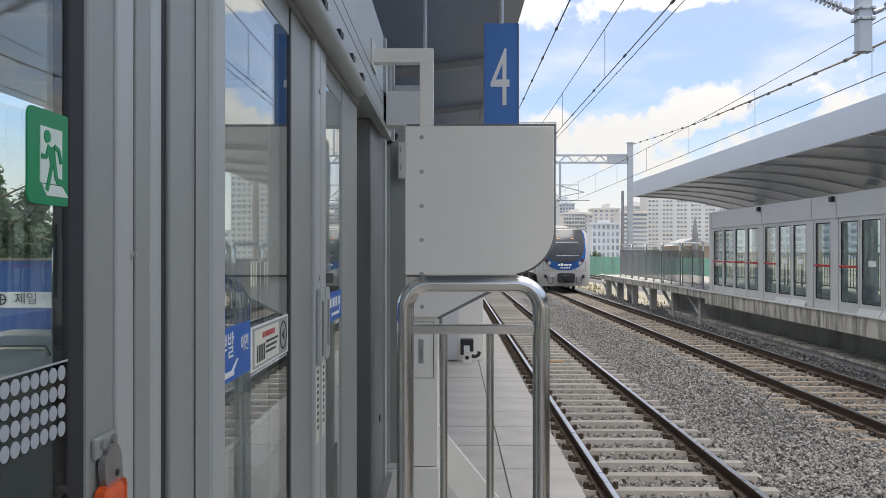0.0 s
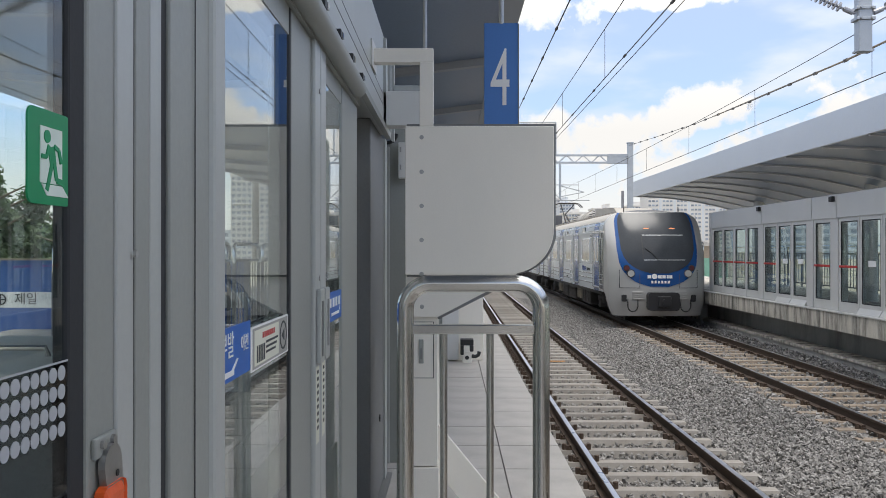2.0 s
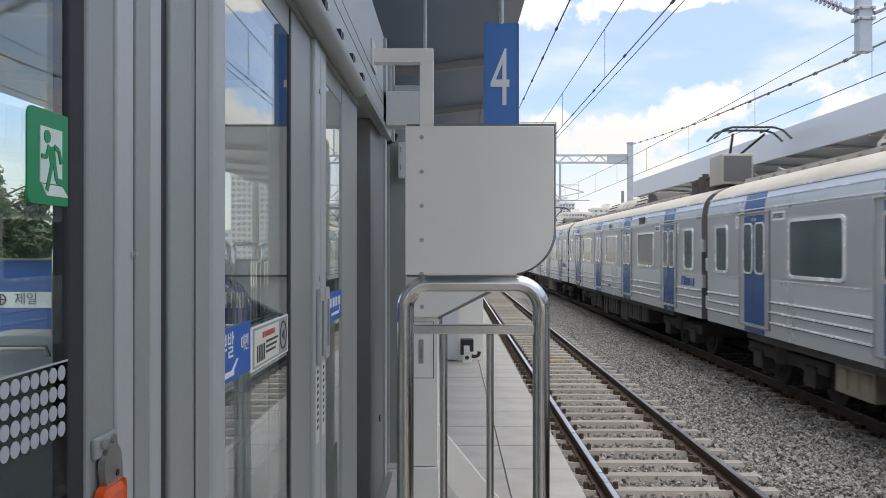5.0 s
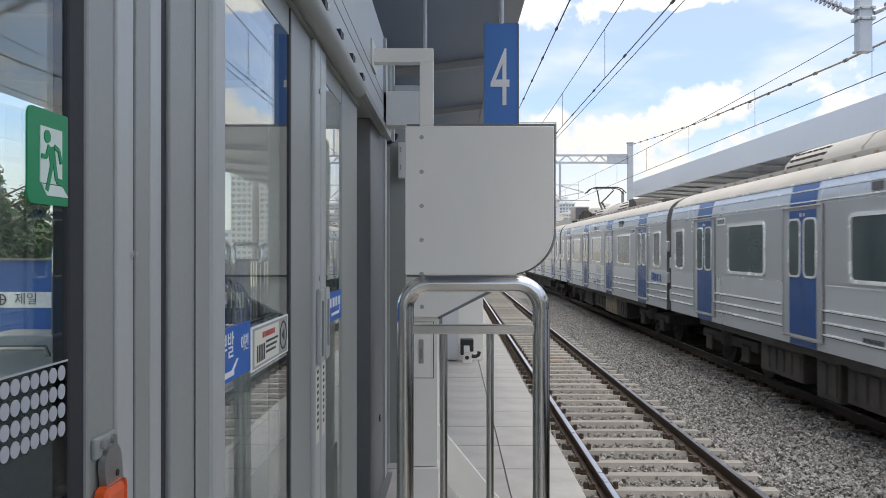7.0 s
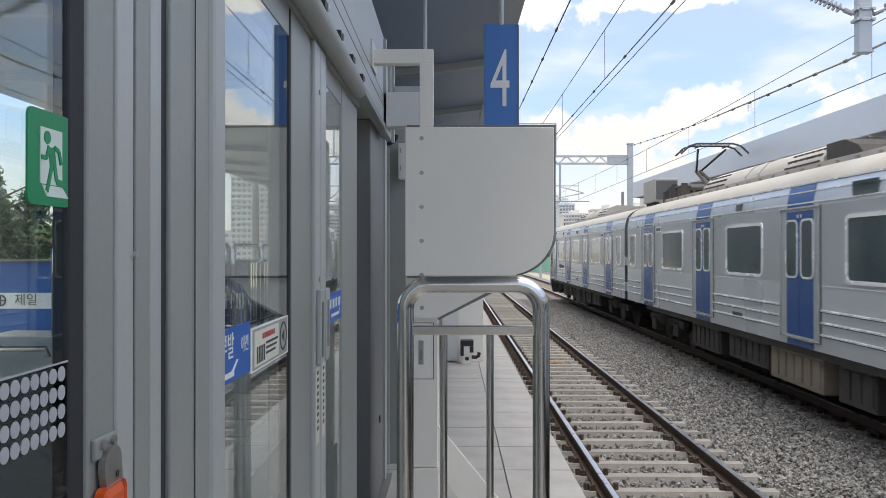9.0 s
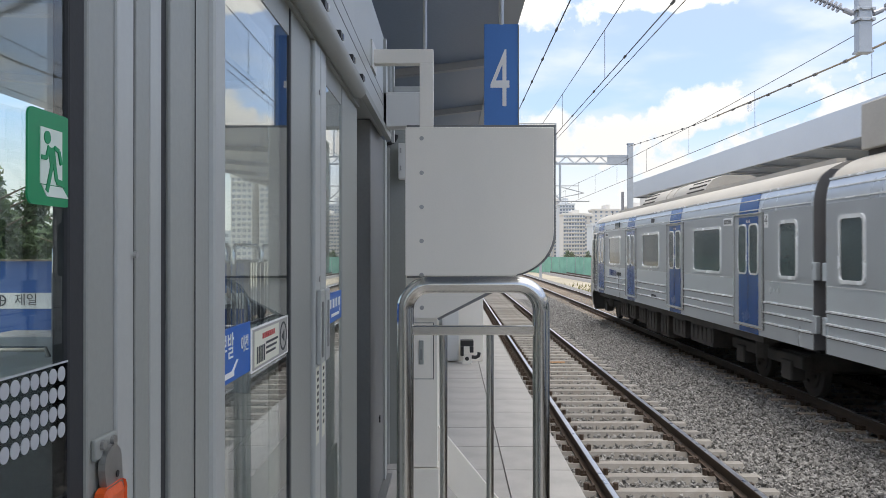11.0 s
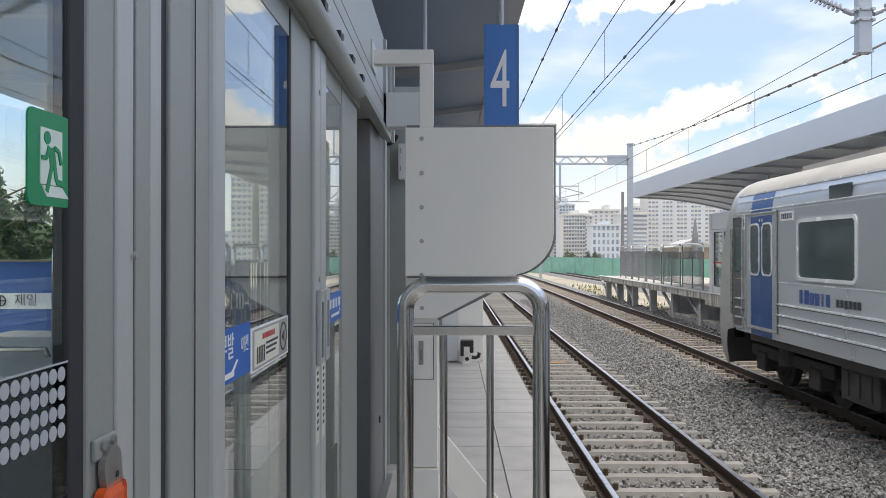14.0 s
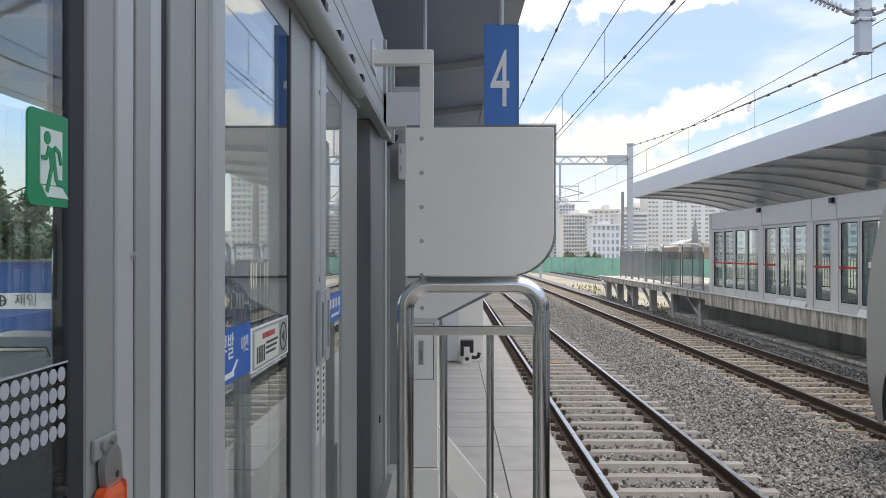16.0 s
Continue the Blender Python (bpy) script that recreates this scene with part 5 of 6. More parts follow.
def pane(y0, y1, parent, z0=0.05, z1=1.93):
    g = part("pane", bx(SX - 0.014, SX - 0.006, y0, y1, z0, z1), "glass", parent, "clear reflective door glass")
    g.visible_shadow = False
    return g


def near_door():
    d = thing("emergency_door", "grey aluminium emergency door with glass and exit sticker", "screen door", "near screen doors")
    pane(-0.25, 0.862, d)
    stile("glass_edge", 0.857, 0.897, d, "gasket", SX - 0.020, SX - 0.002, label="dark glass edge band")
    stile("stile", 0.897, 0.971, d, "alu", SX - 0.020, SX)
    # pale metal imitates the stronger light on this angled face
    stile("edge_strip", 0.971, 1.023, d, "alu_light", SX - 0.020, SX + 0.003, bevel=0.003)
    stile("stile", -0.33, -0.25, d)
    part("bottom_rail", bx(SX - 0.06, SX, -0.25, 0.86, 0.02, 0.20), "alu", d)
    part("top_rail", bx(SX - 0.06, SX, -0.25, 0.86, 1.88, 1.95), "alu", d)
    # exit sticker on the glass
    x0, x1 = SX - 0.005, SX - 0.003
    e = part("exit_sticker", prism(bmesh.new(), rounded(0.770, 0.858, 1.391, 1.485, 0.010), "x", x0, x1), "green", d, "green and white exit sticker")
    e.location = (0, 0.0065, 0)
    part("doorway_shape", prism(bmesh.new(), [(0.793, 1.412), (0.838, 1.412), (0.838, 1.468), (0.793, 1.468)], "x", x1, x1 + 0.0008), "exit_white", e)
    part("doorway_shape", prism(bmesh.new(), [(0.796, 1.411), (0.806, 1.400), (0.852, 1.400), (0.838, 1.411)], "x", x1, x1 + 0.0008), "exit_white", e)
    b = bmesh.new()
    rod(b, (x1 + 0.0006, 0.806, 1.4585), (x1 + 0.0016, 0.806, 1.4585), 0.0065, 18)
    part("symbol_disc", b, "green", e)

    def bar(pts, w):
        for (ya, za), (yb, zb) in zip(pts, pts[1:]):
            dy, dz = yb - ya, zb - za
            n = math.hypot(dy, dz)
            oy, oz = -dz / n * w / 2, dy / n * w / 2
            q = prism(bmesh.new(), [(ya + oy, za + oz), (yb + oy, zb + oz), (yb - oy, zb - oz), (ya - oy, za - oz)], "x", x1 + 0.0009, x1 + 0.0014 + bar.k * 0.0001)
            bar.k += 1
            part("symbol_bar", q, "green", e)
    bar.k = 0
    bar([(0.814, 1.449), (0.818, 1.432)], 0.013)
    bar([(0.817, 1.436), (0.811, 1.420), (0.805, 1.405)], 0.006)
    bar([(0.820, 1.434), (0.825, 1.416), (0.842, 1.414)], 0.006)
    bar([(0.809, 1.450), (0.804, 1.438), (0.794, 1.438)], 0.0045)
    bar([(0.820, 1.450), (0.829, 1.447), (0.834, 1.434)], 0.0045)
    # film with a grid of round dots
    f = part("film_band", bx(x0, x1, -0.20, 0.858, 1.085, 1.231), "film", d, "smoky film band with pale dots")
    part("film_edge", bx(x1, x1 + 0.0008, -0.20, 0.858, 1.2295, 1.2315), "frost", d)
    b = bmesh.new()
    rod(b, (x1, 0, 0), (x1 + 0.0008, 0, 0), 0.0078, 18)
    dot = mesh_of("dot", b, "frost")
    for r in range(4):
        for c in range(22):
            shared("dot", dot, f, (0, 0.844 - 0.018 * c, 1.219 - 0.0192 * r))
    # latch at the foot of the view
    l = part("latch", bx(SX, SX + 0.006, 0.906, 0.964, 1.112, 1.136, bevel=0.002), "alu", d, "metal latch with orange grip")
    for y in (0.922, 0.950):
        b = bmesh.new()
        rod(b, (SX + 0.006, y, 1.127), (SX + 0.010, y, 1.127), 0.0055, 10)
        part("screw", b, "bolt", l)
    b = bmesh.new()
    prism(b, arc(0.940, 1.100, 0.024, 0, 180, 10) + [(0.922, 1.078), (0.930, 1.060), (0.972, 1.060), (0.966, 1.082)], "x", SX + 0.004, SX + 0.012)
    part("lever", b, "bolt", l, "rounded metal lever")
    b = bmesh.new()
    rod(b, (SX + 0.012, 0.950, 1.088), (SX + 0.013, 0.950, 1.088), 0.004, 10)
    part("hole", b, "black", l)
    part("grip", bx(SX + 0.003, SX + 0.016, 0.905, 0.972, 0.93, 1.080, bevel=0.012), "orange", l, "orange plastic grip")
    b = bmesh.new()
    rod(b, (SX + 0.006, 1.015, 1.345 - 0.004), (SX + 0.010, 1.015, 1.341), 0.0045, 10)
    part("screw", b, "bolt", d)


def near_post():
    p = thing("screen_post", "grey aluminium post between emergency doors", "screen door post")
    # black strips here stand for the shadow in the post's gaps
    stile("groove", 1.026, 1.156, p, "gasket", SX - 0.03, SX - 0.022, label="black strip for the shadowed groove")
    stile("cover_strip", 1.039, 1.0875, p, "alu", SX - 0.03, SX - 0.001, bevel=0.002)
    stile("cover_strip", 1.089, 1.131, p, "alu_light", SX - 0.03, SX - 0.001, bevel=0.002)
    stile("gap_shadow_strip", 1.024, 1.038, p, "gasket", SX - 0.03, SX - 0.003, bevel=0.001)
    stile("gap_shadow_strip", 1.132, 1.157, p, "gasket", SX - 0.03, SX - 0.004, bevel=0.001)
    stile("post", 1.158, 1.345, p, "alu", SX - 0.05, SX + 0.002, bevel=0.003)
    # paler than the post: light caught by the bevel, put into the colour
    stile("nosing", 1.345, 1.418, p, "alu_light", SX - 0.05, SX + 0.010, bevel=0.009, label="rounded nosing, paler for the light on its edge")
    part("seam", bx(SX + 0.0035, SX + 0.005, 1.262, 1.2635, 0.02, 1.95), "gasket", p)


def second_door():
    d = thing("emergency_door", "grey aluminium glass door with blue station sign", "screen door", "near screen doors")
    pane(1.418, 2.045, d)
    stile("seal", 2.030, 2.050, d, "gasket", SX - 0.03, SX - 0.002)
    stile("stile", 2.045, 2.33, d, "alu", bevel=0.006)
    stile("edge_strip", 2.33, 2.425, d, "alu_light", SX - 0.05, SX + 0.012, bevel=0.006)
    part("top_rail", bx(SX - 0.06, SX - 0.004, 1.425, 2.045, 1.88, 1.95), "alu", d)
    part("bottom_rail", bx(SX - 0.06, SX - 0.004, 1.425, 2.045, 0.02, 0.20), "alu", d)
    h = part("handle", bx(SX + 0.012, SX + 0.026, 2.345, 2.415, 1.02, 1.235, bevel=0.004), "alu_light", d, "pale flush pull handle")
    part("handle_slot", bx(SX + 0.026, SX + 0.028, 2.368, 2.392, 1.04, 1.20, bevel=0.0008), "alu_dark", h)
    for z in (1.265, 1.81):
        b = bmesh.new()
        rod(b, (SX + 0.012, 2.40, z), (SX + 0.016, 2.40, z), 0.008, 10)
        part("screw", b, "bolt", d)
    part("notice_strip", bx(SX + 0.0115, SX + 0.0124, 2.347, 2.398, 0.79, 1.012), "notice_cream", d, "cream notice strip with a dark column of marks")
    for k in range(9):
        part("notice_bar", bx(SX + 0.0118, SX + 0.0132, 2.36, 2.385, 0.83 + 0.02 * k, 0.84 + 0.02 * k), "ink", d)
    x0, x1 = SX - 0.005, SX - 0.003
    s = part("station_sign", bx(x0, x1, 1.22, 1.640, 1.107, 1.206), "sign_blue2", d, "blue station direction sign with white lettering")
    words("lettering", "부발", 0.052, "sign_white", s, facing_track(1.468, 1.170, x1 + 0.001), "white station name", stretch=0.95)
    words("lettering", "이천", 0.034, "sign_white", s, facing_track(1.592, 1.165, x1 + 0.001), "white station name", stretch=0.95)
    part("arrow_shaft", bx(x1, x1 + 0.001, 1.25, 1.515, 1.116, 1.126), "sign_white", s, "white arrow")
    part("arrow_head", prism(bmesh.new(), [(1.500, 1.126), (1.516, 1.126), (1.546, 1.142), (1.536, 1.144)], "x", x1, x1 + 0.001), "sign_white", s)
    n = part("notice", bx(x0, x1, 1.648, 2.018, 1.099, 1.190), "sign_white", d, "white notice with red heading and round symbol")
    part("notice_ground", bx(x1, x1 + 0.0006, 1.658, 2.008, 1.103, 1.186), "notice_grey", n)
    part("notice_panel", bx(x1 + 0.0006, x1 + 0.0010, 1.672, 1.905, 1.108, 1.181), "notice_cream", n)
    b = bmesh.new()
    ring(b, [(1.957 + 0.038 * math.cos(a / 24 * 2 * math.pi), 1.145 + 0.034 * math.sin(a / 24 * 2 * math.pi)) for a in range(24)],
         [(1.957 + 0.032 * math.cos(a / 24 * 2 * math.pi), 1.145 + 0.029 * math.sin(a / 24 * 2 * math.pi)) for a in range(24)], "x", x1 + 0.0006, x1 + 0.0014)
    part("ring_symbol", b, "ink", n)
    part("arrow_symbol", prism(bmesh.new(), [(1.938, 1.145), (1.968, 1.160), (1.968, 1.130)], "x", x1 + 0.0006, x1 + 0.0014), "ink", n)
    for k in range(7):
        part("heading_bar", bx(x1 + 0.001, x1 + 0.0016, 1.742 + 0.018 * k, 1.755 + 0.018 * k, 1.160, 1.172), "red", n, "red heading bars")
    for r in range(3):
        part("text_bar", bx(x1 + 0.001, x1 + 0.0016, 1.775, 1.893 - 0.012 * r, 1.146 - 0.011 * r, 1.151 - 0.011 * r), "ink", n)
    for k in range(5):
        part("text_bar", bx(x1 + 0.001, x1 + 0.0016, 1.69 + 0.016 * k, 1.70 + 0.016 * k, 1.113, 1.148), "ink", n)


def third_door():
    d = thing("emergency_door", "narrow grey aluminium glass door with blue sign", "screen door", "near screen doors")
    stile("edge_strip", 2.432, 2.53, d, "alu_light", SX - 0.05, SX + 0.012, bevel=0.006)
    h = part("handle", bx(SX + 0.012, SX + 0.026, 2.44, 2.52, 1.02, 1.235, bevel=0.004), "alu_light", d, "pale flush pull handle")
    part("handle_slot", bx(SX + 0.026, SX + 0.028, 2.468, 2.494, 1.06, 1.20, bevel=0.0008), "alu_dark", h)
    part("notice_strip", bx(SX + 0.0115, SX + 0.0124, 2.452, 2.503, 0.79, 1.012), "notice_cream", d, "cream notice strip with a dark column of marks")
    for k in range(9):
        part("notice_bar", bx(SX + 0.0118, SX + 0.0132, 2.465, 2.49, 0.83 + 0.02 * k, 0.84 + 0.02 * k), "ink", d)
    stile("inner_stile", 2.53, 2.64, d, "alu_dark", SX - 0.06, SX - 0.02)
    pane(2.64, 2.99, d)
    stile("stile", 2.99, 3.46, d, "alu", bevel=0.008)
    part("top_rail", bx(SX - 0.06, SX - 0.004, 2.53, 2.99, 1.88, 1.95), "alu", d)
    part("bottom_rail", bx(SX - 0.06, SX - 0.004, 2.53, 2.99, 0.02, 0.20), "alu", d)
    x0, x1 = SX - 0.005, SX - 0.003
    s = part("station_sign", bx(x0, x1, 2.61, 3.02, 1.107, 1.206), "sign_blue2", d, "blue station direction sign")
    for k in range(4):
        part("text_bar", bx(x1, x1 + 0.001, 2.70 + 0.07 * k, 2.74 + 0.07 * k, 1.155, 1.185), "sign_white", s)
    part("arrow_shaft", bx(x1, x1 + 0.001, 2.74, 2.93, 1.125, 1.135), "sign_white", s)
    part("arrow_head", prism(bmesh.new(), [(2.93, 1.135), (2.945, 1.135), (2.93, 1.155)], "x", x1, x1 + 0.001), "sign_white", s)


def door_header():
    h = thing("screen_door_header", "grey metal header box with round tube over the doors", "screen door header")
    part("box", bx(-0.75, -0.36, -0.6, 4.65, 2.00, 2.475, bevel=0.004), "alu_light", h, "pale grey sheet metal box")
    part("seam", bx(-0.3605, -0.3585, -0.6, 4.65, 2.105, 2.109), "alu_dark", h)
    part("seam", bx(-0.3605, -0.3585, -0.6, 4.65, 2.16, 2.163), "alu_dark", h)
    part("bracket_strip", bx(-0.372, -0.345, -0.6, 4.65, 1.975, 2.005), "alu", h)
    b = bmesh.new()
    rod(b, (-0.372, -0.6, 1.985), (-0.372, 3.25, 1.985), 0.034, 20)
    part("tube", b, "alu", h, "round grey tube", smooth=True)
    part("under_strip", bx(-0.46, -0.39, -0.6, 3.46, 1.95, 1.998), "alu", h)
    for i in range(8):
        y = 0.95 + 0.31 * i
        # dark blocks imitate gaps along the tube, steel lips the sky behind
        c = part("tube_notch", bx(-0.356, -0.338, y, y + 0.045, 1.998, 2.022, bevel=0.002), "black", h, "dark block for a notch, bright lip for sky showing through")
        part("lip", bx(-0.340, -0.335, y + 0.03, y + 0.052, 2.0, 2.018), "steel", c)
    for y in (4.30, 4.62, 4.9):
        part("upright", bx(-0.362, -0.345, y, y + 0.05, 2.0, 2.46), "alu_light", h)


def dark_column():
    c = thing("screen_post", "dark grey steel column at the end of the screen wall", "screen door post")
    part("post", bx(-0.80, SX - 0.002, 4.05, 4.85, 0.012, 2.0, bevel=0.006), "alu_dark", c)
    part("inner_frame", bx(-0.62, -0.47, 3.60, 3.78, 0.012, 2.0), "alu_dark", c)
    part("base_plate", bx(-0.62, -0.36, 3.45, 4.95, 0.0, 0.012), "alu_dark", c)
    part("edge_trim", bx(SX - 0.002, SX + 0.01, 4.80, 4.93, 0.012, 2.0), "alu_light", c)
    b = bmesh.new()
    rod(b, (SX - 0.01, 4.55, 0.42), (SX + 0.004, 4.55, 0.42), 0.02, 14)
    part("hole", b, "black", c)
    q = thing("screen_post", "pale grey metal post beside the dark column", "screen door post")
    part("post", bx(-0.45, -0.395, 5.2, 5.3, 0.0, 2.0), "alu_light", q)
    part("panel", bx(-0.395, -0.29, 5.22, 5.28, 0.0, 2.2), "alu", q)
    e = thing("junction_box", "pale blue-grey junction box with black conduit loop", "junction box")
    part("case", bx(-0.335, -0.28, 5.12, 5.215, 1.80, 2.02, bevel=0.004), "white2", e)
    b = bmesh.new()
    tube(b, [(-0.40 + 0.055 * math.cos(a), 5.1, 2.07 + 0.055 * math.sin(a)) for a in [math.pi + i * math.pi / 10 for i in range(11)]], 0.012, 8)
    part("conduit", b, "black", e, smooth=True)
    for z in (1.85, 1.96):
        part("hinge", bx(-0.325, -0.315, 5.11, 5.122, z, z + 0.03), "bolt", e)


near_door()
near_post()
second_door()
third_door()
door_header()
dark_column()


# ---- white equipment box, its post, and the stainless handrail ----
def equipment_box():
    y = 3.70
    e = thing("monitor_housing", "white sheet metal equipment housing on a post", "equipment box")
    r = 0.20
    out = [(-0.211, 1.905), (0.458, 1.905), (0.458, 1.44)] + arc(0.458 - r, 1.44, r, 0, -90, 10)[1:-1] + [(0.29, 1.236), (-0.211, 1.236)]
    pl = bmesh.new()
    prism(pl, out, "y", y, y + 0.02)
    bmesh.ops.bevel(pl, geom=pl.edges[:], offset=0.003, segments=1, affect="EDGES")
    part("front_plate", pl, "white", e, "white plate with rounded corner")
    rim = [(-0.205, 1.918), (0.468, 1.918), (0.468, 1.44)] + arc(0.468 - r, 1.44, r + 0.004, 0, -90, 10)[1:-1] + [(0.29, 1.226), (-0.205, 1.226)]
    part("rim", prism(bmesh.new(), rim, "y", y + 0.02, y + 0.035), "alu_dark", e, "dark rim")
    part("case", prism(bmesh.new(), [(-0.20, 1.24), (0.30, 1.24), (0.44, 1.45), (0.44, 1.89), (-0.20, 1.89)], "y", y + 0.035, y + 0.40), "white2", e)
    part("lower_plate", prism(bmesh.new(), [(-0.211, 1.232), (0.29, 1.232), (0.155, 1.158), (-0.066, 1.043), (-0.211, 1.043)], "y", y + 0.04, y + 0.06), "white", e)
    b = bmesh.new()
    rod(b, (0.26, y + 0.05, 1.205), (-0.066, y + 0.05, 1.040), 0.009, 6)
    part("lower_edge", b, "alu_dark", e)
    for z in (1.855, 1.70, 1.546, 1.393, 1.24, 1.09):
        b = bmesh.new()
        yy = y if z > 1.23 else y + 0.04
        rod(b, (-0.137, yy - 0.007, z), (-0.137, yy, z), 0.006, 6)
        rod(b, (-0.137, yy - 0.002, z), (-0.137, yy, z), 0.010, 12)
        part("bolt", b, "bolt", e, "small hex bolt")
    p = part("post", bx(-0.205, -0.066, y + 0.06, y + 0.55, 0.36, 1.043, bevel=0.003), "white", e, "white square post")
    part("plinth", bx(-0.215, -0.060, y + 0.05, y + 0.58, 0.0, 0.356, bevel=0.003), "white", e, "white plinth")
    hy = y + 0.06
    for a in ((-0.20, -0.083, 1.018, 1.021), (-0.20, -0.083, 0.762, 0.765), (-0.086, -0.083, 0.765, 1.018)):
        part("hatch_gap", bx(a[0], a[1], hy - 0.001, hy + 0.001, a[2], a[3]), "ink", p)
    h = part("hatch_lock", bx(-0.152, -0.130, hy - 0.006, hy, 0.83, 0.94, bevel=0.002), "alu", p, "flush metal lock")
    part("lock_slot", bx(-0.145, -0.137, hy - 0.008, hy - 0.006, 0.85, 0.90), "alu_dark", h)
    part("brace", prism(bmesh.new(), [(-0.07, 0.53), (-0.07, 0.305), (0.18, 0.0), (0.365, 0.0)], "y", y + 0.18, y + 0.22), "white", e, "white slanting foot plate")
    b = bmesh.new()
    box(b, -0.36, -0.084, y, y + 0.062, 2.193, 2.257, bevel=0.003)
    box(b, -0.146, -0.084, y, y + 0.062, 1.905, 2.193, bevel=0.003)
    k = part("bracket", b, "white", e, "white square tube bracket")
    part("flange", bx(-0.36, -0.352, y - 0.07, y + 0.13, 2.165, 2.285), "white2", k)
    part("beam", bx(-0.36, -0.13, 4.30, 4.42, 2.00, 2.18, bevel=0.004), "white2", e, "grey cross beam")
    part("beam_cap", bx(-0.31, -0.16, 4.32, 4.5, 2.18, 2.215, bevel=0.006), "alu_light", e)


equipment_box()


def handrail():
    y = 2.6
    t = thing("handrail", "polished stainless steel handrail hoop with balusters", "handrail")
    xl, xr, zt, r = -0.148, 0.281, 1.241, 0.080
    pts = [(xl, y, 0.0), (xl, y, 0.6), (xl, y, zt - r)]
    pts += [(xl + r - r * math.cos(a), y, zt - r + r * math.sin(a)) for a in [math.pi / 2 * i / 9 for i in range(1, 10)]]
    pts += [(0.06, y, zt)]
    pts += [(xr - r + r * math.sin(a), y, zt - r + r * math.cos(a)) for a in [math.pi / 2 * i / 9 for i in range(0, 10)]]
    pts += [(xr, y, 0.6), (xr, y, 0.0)]
    part("hoop", tube(bmesh.new(), pts, 0.027, 24), "steel", t, "bent stainless tube", smooth=True)
    part("cross_bar", bx(xl + 0.02, xr - 0.02, y - 0.012, y + 0.012, 1.082, 1.112, bevel=0.003), "steel", t, "flat stainless cross bar")
    for x in (-0.026, 0.120):
        b = bmesh.new()
        rod(b, (x, y, 0.02), (x, y, 1.083), 0.0115, 16)
        part("baluster", b, "steel", t, "thin stainless baluster", smooth=True)
    for x in (xl, xr):
        b = bmesh.new()
        rod(b, (x, y, 0.0), (x, y, 0.02), 0.055, 20)
        part("foot_flange", b, "steel", t, smooth=True)


handrail()


def number_sign():
    y = 6.0
    t = thing("car_number_sign", "blue hanging sign with white numeral four", "sign")
    part("panel", bx(0.235, 0.480, y, y + 0.03, 2.15, 3.005, bevel=0.002), "sign_blue", t)
    part("edge", bx(0.480, 0.488, y - 0.004, y + 0.034, 2.15, 3.0), "alu_dark", t)
    words("numeral", "4", 0.60, "sign_white", t, facing_eye(0.352, y - 0.004, 2.585), "white numeral", stretch=0.50)
    b = bmesh.new()
    rod(b, (0.36, y + 0.015, 3.0), (0.36, y + 0.015, 4.1), 0.02, 10)
    part("hanger", b, "zinc", t)
    b = bmesh.new()
    rod(b, (-0.197, y, 2.2), (-0.197, y, 4.1), 0.016, 10)
    solo("hanger_rod", b, "zinc", "thin galvanised hanger rod under the canopy", "hanger rod")


number_sign()


def far_screen_wall():
    """The platform's own screen doors further along, close to the edge."""
    x = 0.38
    for i in range(8):
        y = 10.1 + 3.2 * i
        t = thing("screen_wall", "pale grey metal and glass screen door bay", "screen door", "screen bays along the near platform")
        part("end_post", bx(x - 0.5, x, y, y + 0.25, 0, 2.3, bevel=0.006), "white", t)
        part("header", bx(x - 0.35, x, y + 0.25, y + 3.2, 2.0, 2.5), "alu_light", t)
        part("kick_panel", bx(x - 0.10, x, y + 0.25, y + 3.2, 0, 0.3), "alu_light", t)
        for k in range(4):
            part("stile", bx(x - 0.08, x - 0.002, y + 0.25 + 0.95 * k, y + 0.35 + 0.95 * k, 0.3, 2.0), "alu_light", t)
        g = part("pane", bx(x - 0.05, x - 0.04, y + 0.25, y + 3.2, 0.3, 2.0), "glass_far", t)
        g.visible_shadow = False
    c = thing("floor_camera", "small black camera on a white bracket by the screen wall", "camera")
    y = 9.85
    part("bracket", bx(0.125, 0.235, y, y + 0.10, 0.0, 0.13, bevel=0.006), "white", c)
    part("case", bx(0.10, 0.257, y - 0.03, y + 0.12, 0.215, 0.285, bevel=0.008), "black", c, "black camera case")
    part("case_side", bx(0.10, 0.140, y - 0.03, y + 0.12, 0.10, 0.213, bevel=0.006), "black", c)
    part("case_side", bx(0.212, 0.257, y - 0.03, y + 0.12, 0.14, 0.213, bevel=0.006), "black", c)
    part("window", bx(0.145, 0.208, y - 0.02, y + 0.02, 0.135, 0.212), "white", c)
    b = bmesh.new()
    rod(b, (0.18, y - 0.01, 0.065), (0.18, y + 0.0, 0.065), 0.024, 14)
    part("lens", b, "black", c)
    b = bmesh.new()
    tube(b, [(0.235, y, 0.085), (0.28, y, 0.080), (0.315, y, 0.095), (0.325, y, 0.14)], 0.022, 8)
    part("conduit", b, "black", c, smooth=True)
    w = thing("wall_cabinet", "pale grey equipment cabinet with louvred door", "cabinet")
    part("body", bx(-0.12, 0.08, 10.0, 10.09, 0.02, 0.9, bevel=0.004), "white2", w)


far_screen_wall()

for plate, side, y in NUMERALS:
    turn = Matrix(((0, 0, side, 0), (side, 0, 0, 0), (0, 1, 0, 0), (0, 0, 0, 1)))
    words("numeral", str(CARS.index(plate.parent) + 1), 0.22, "ink", plate, Matrix.Translation((side * 1.572, y, 1.84)) @ turn)




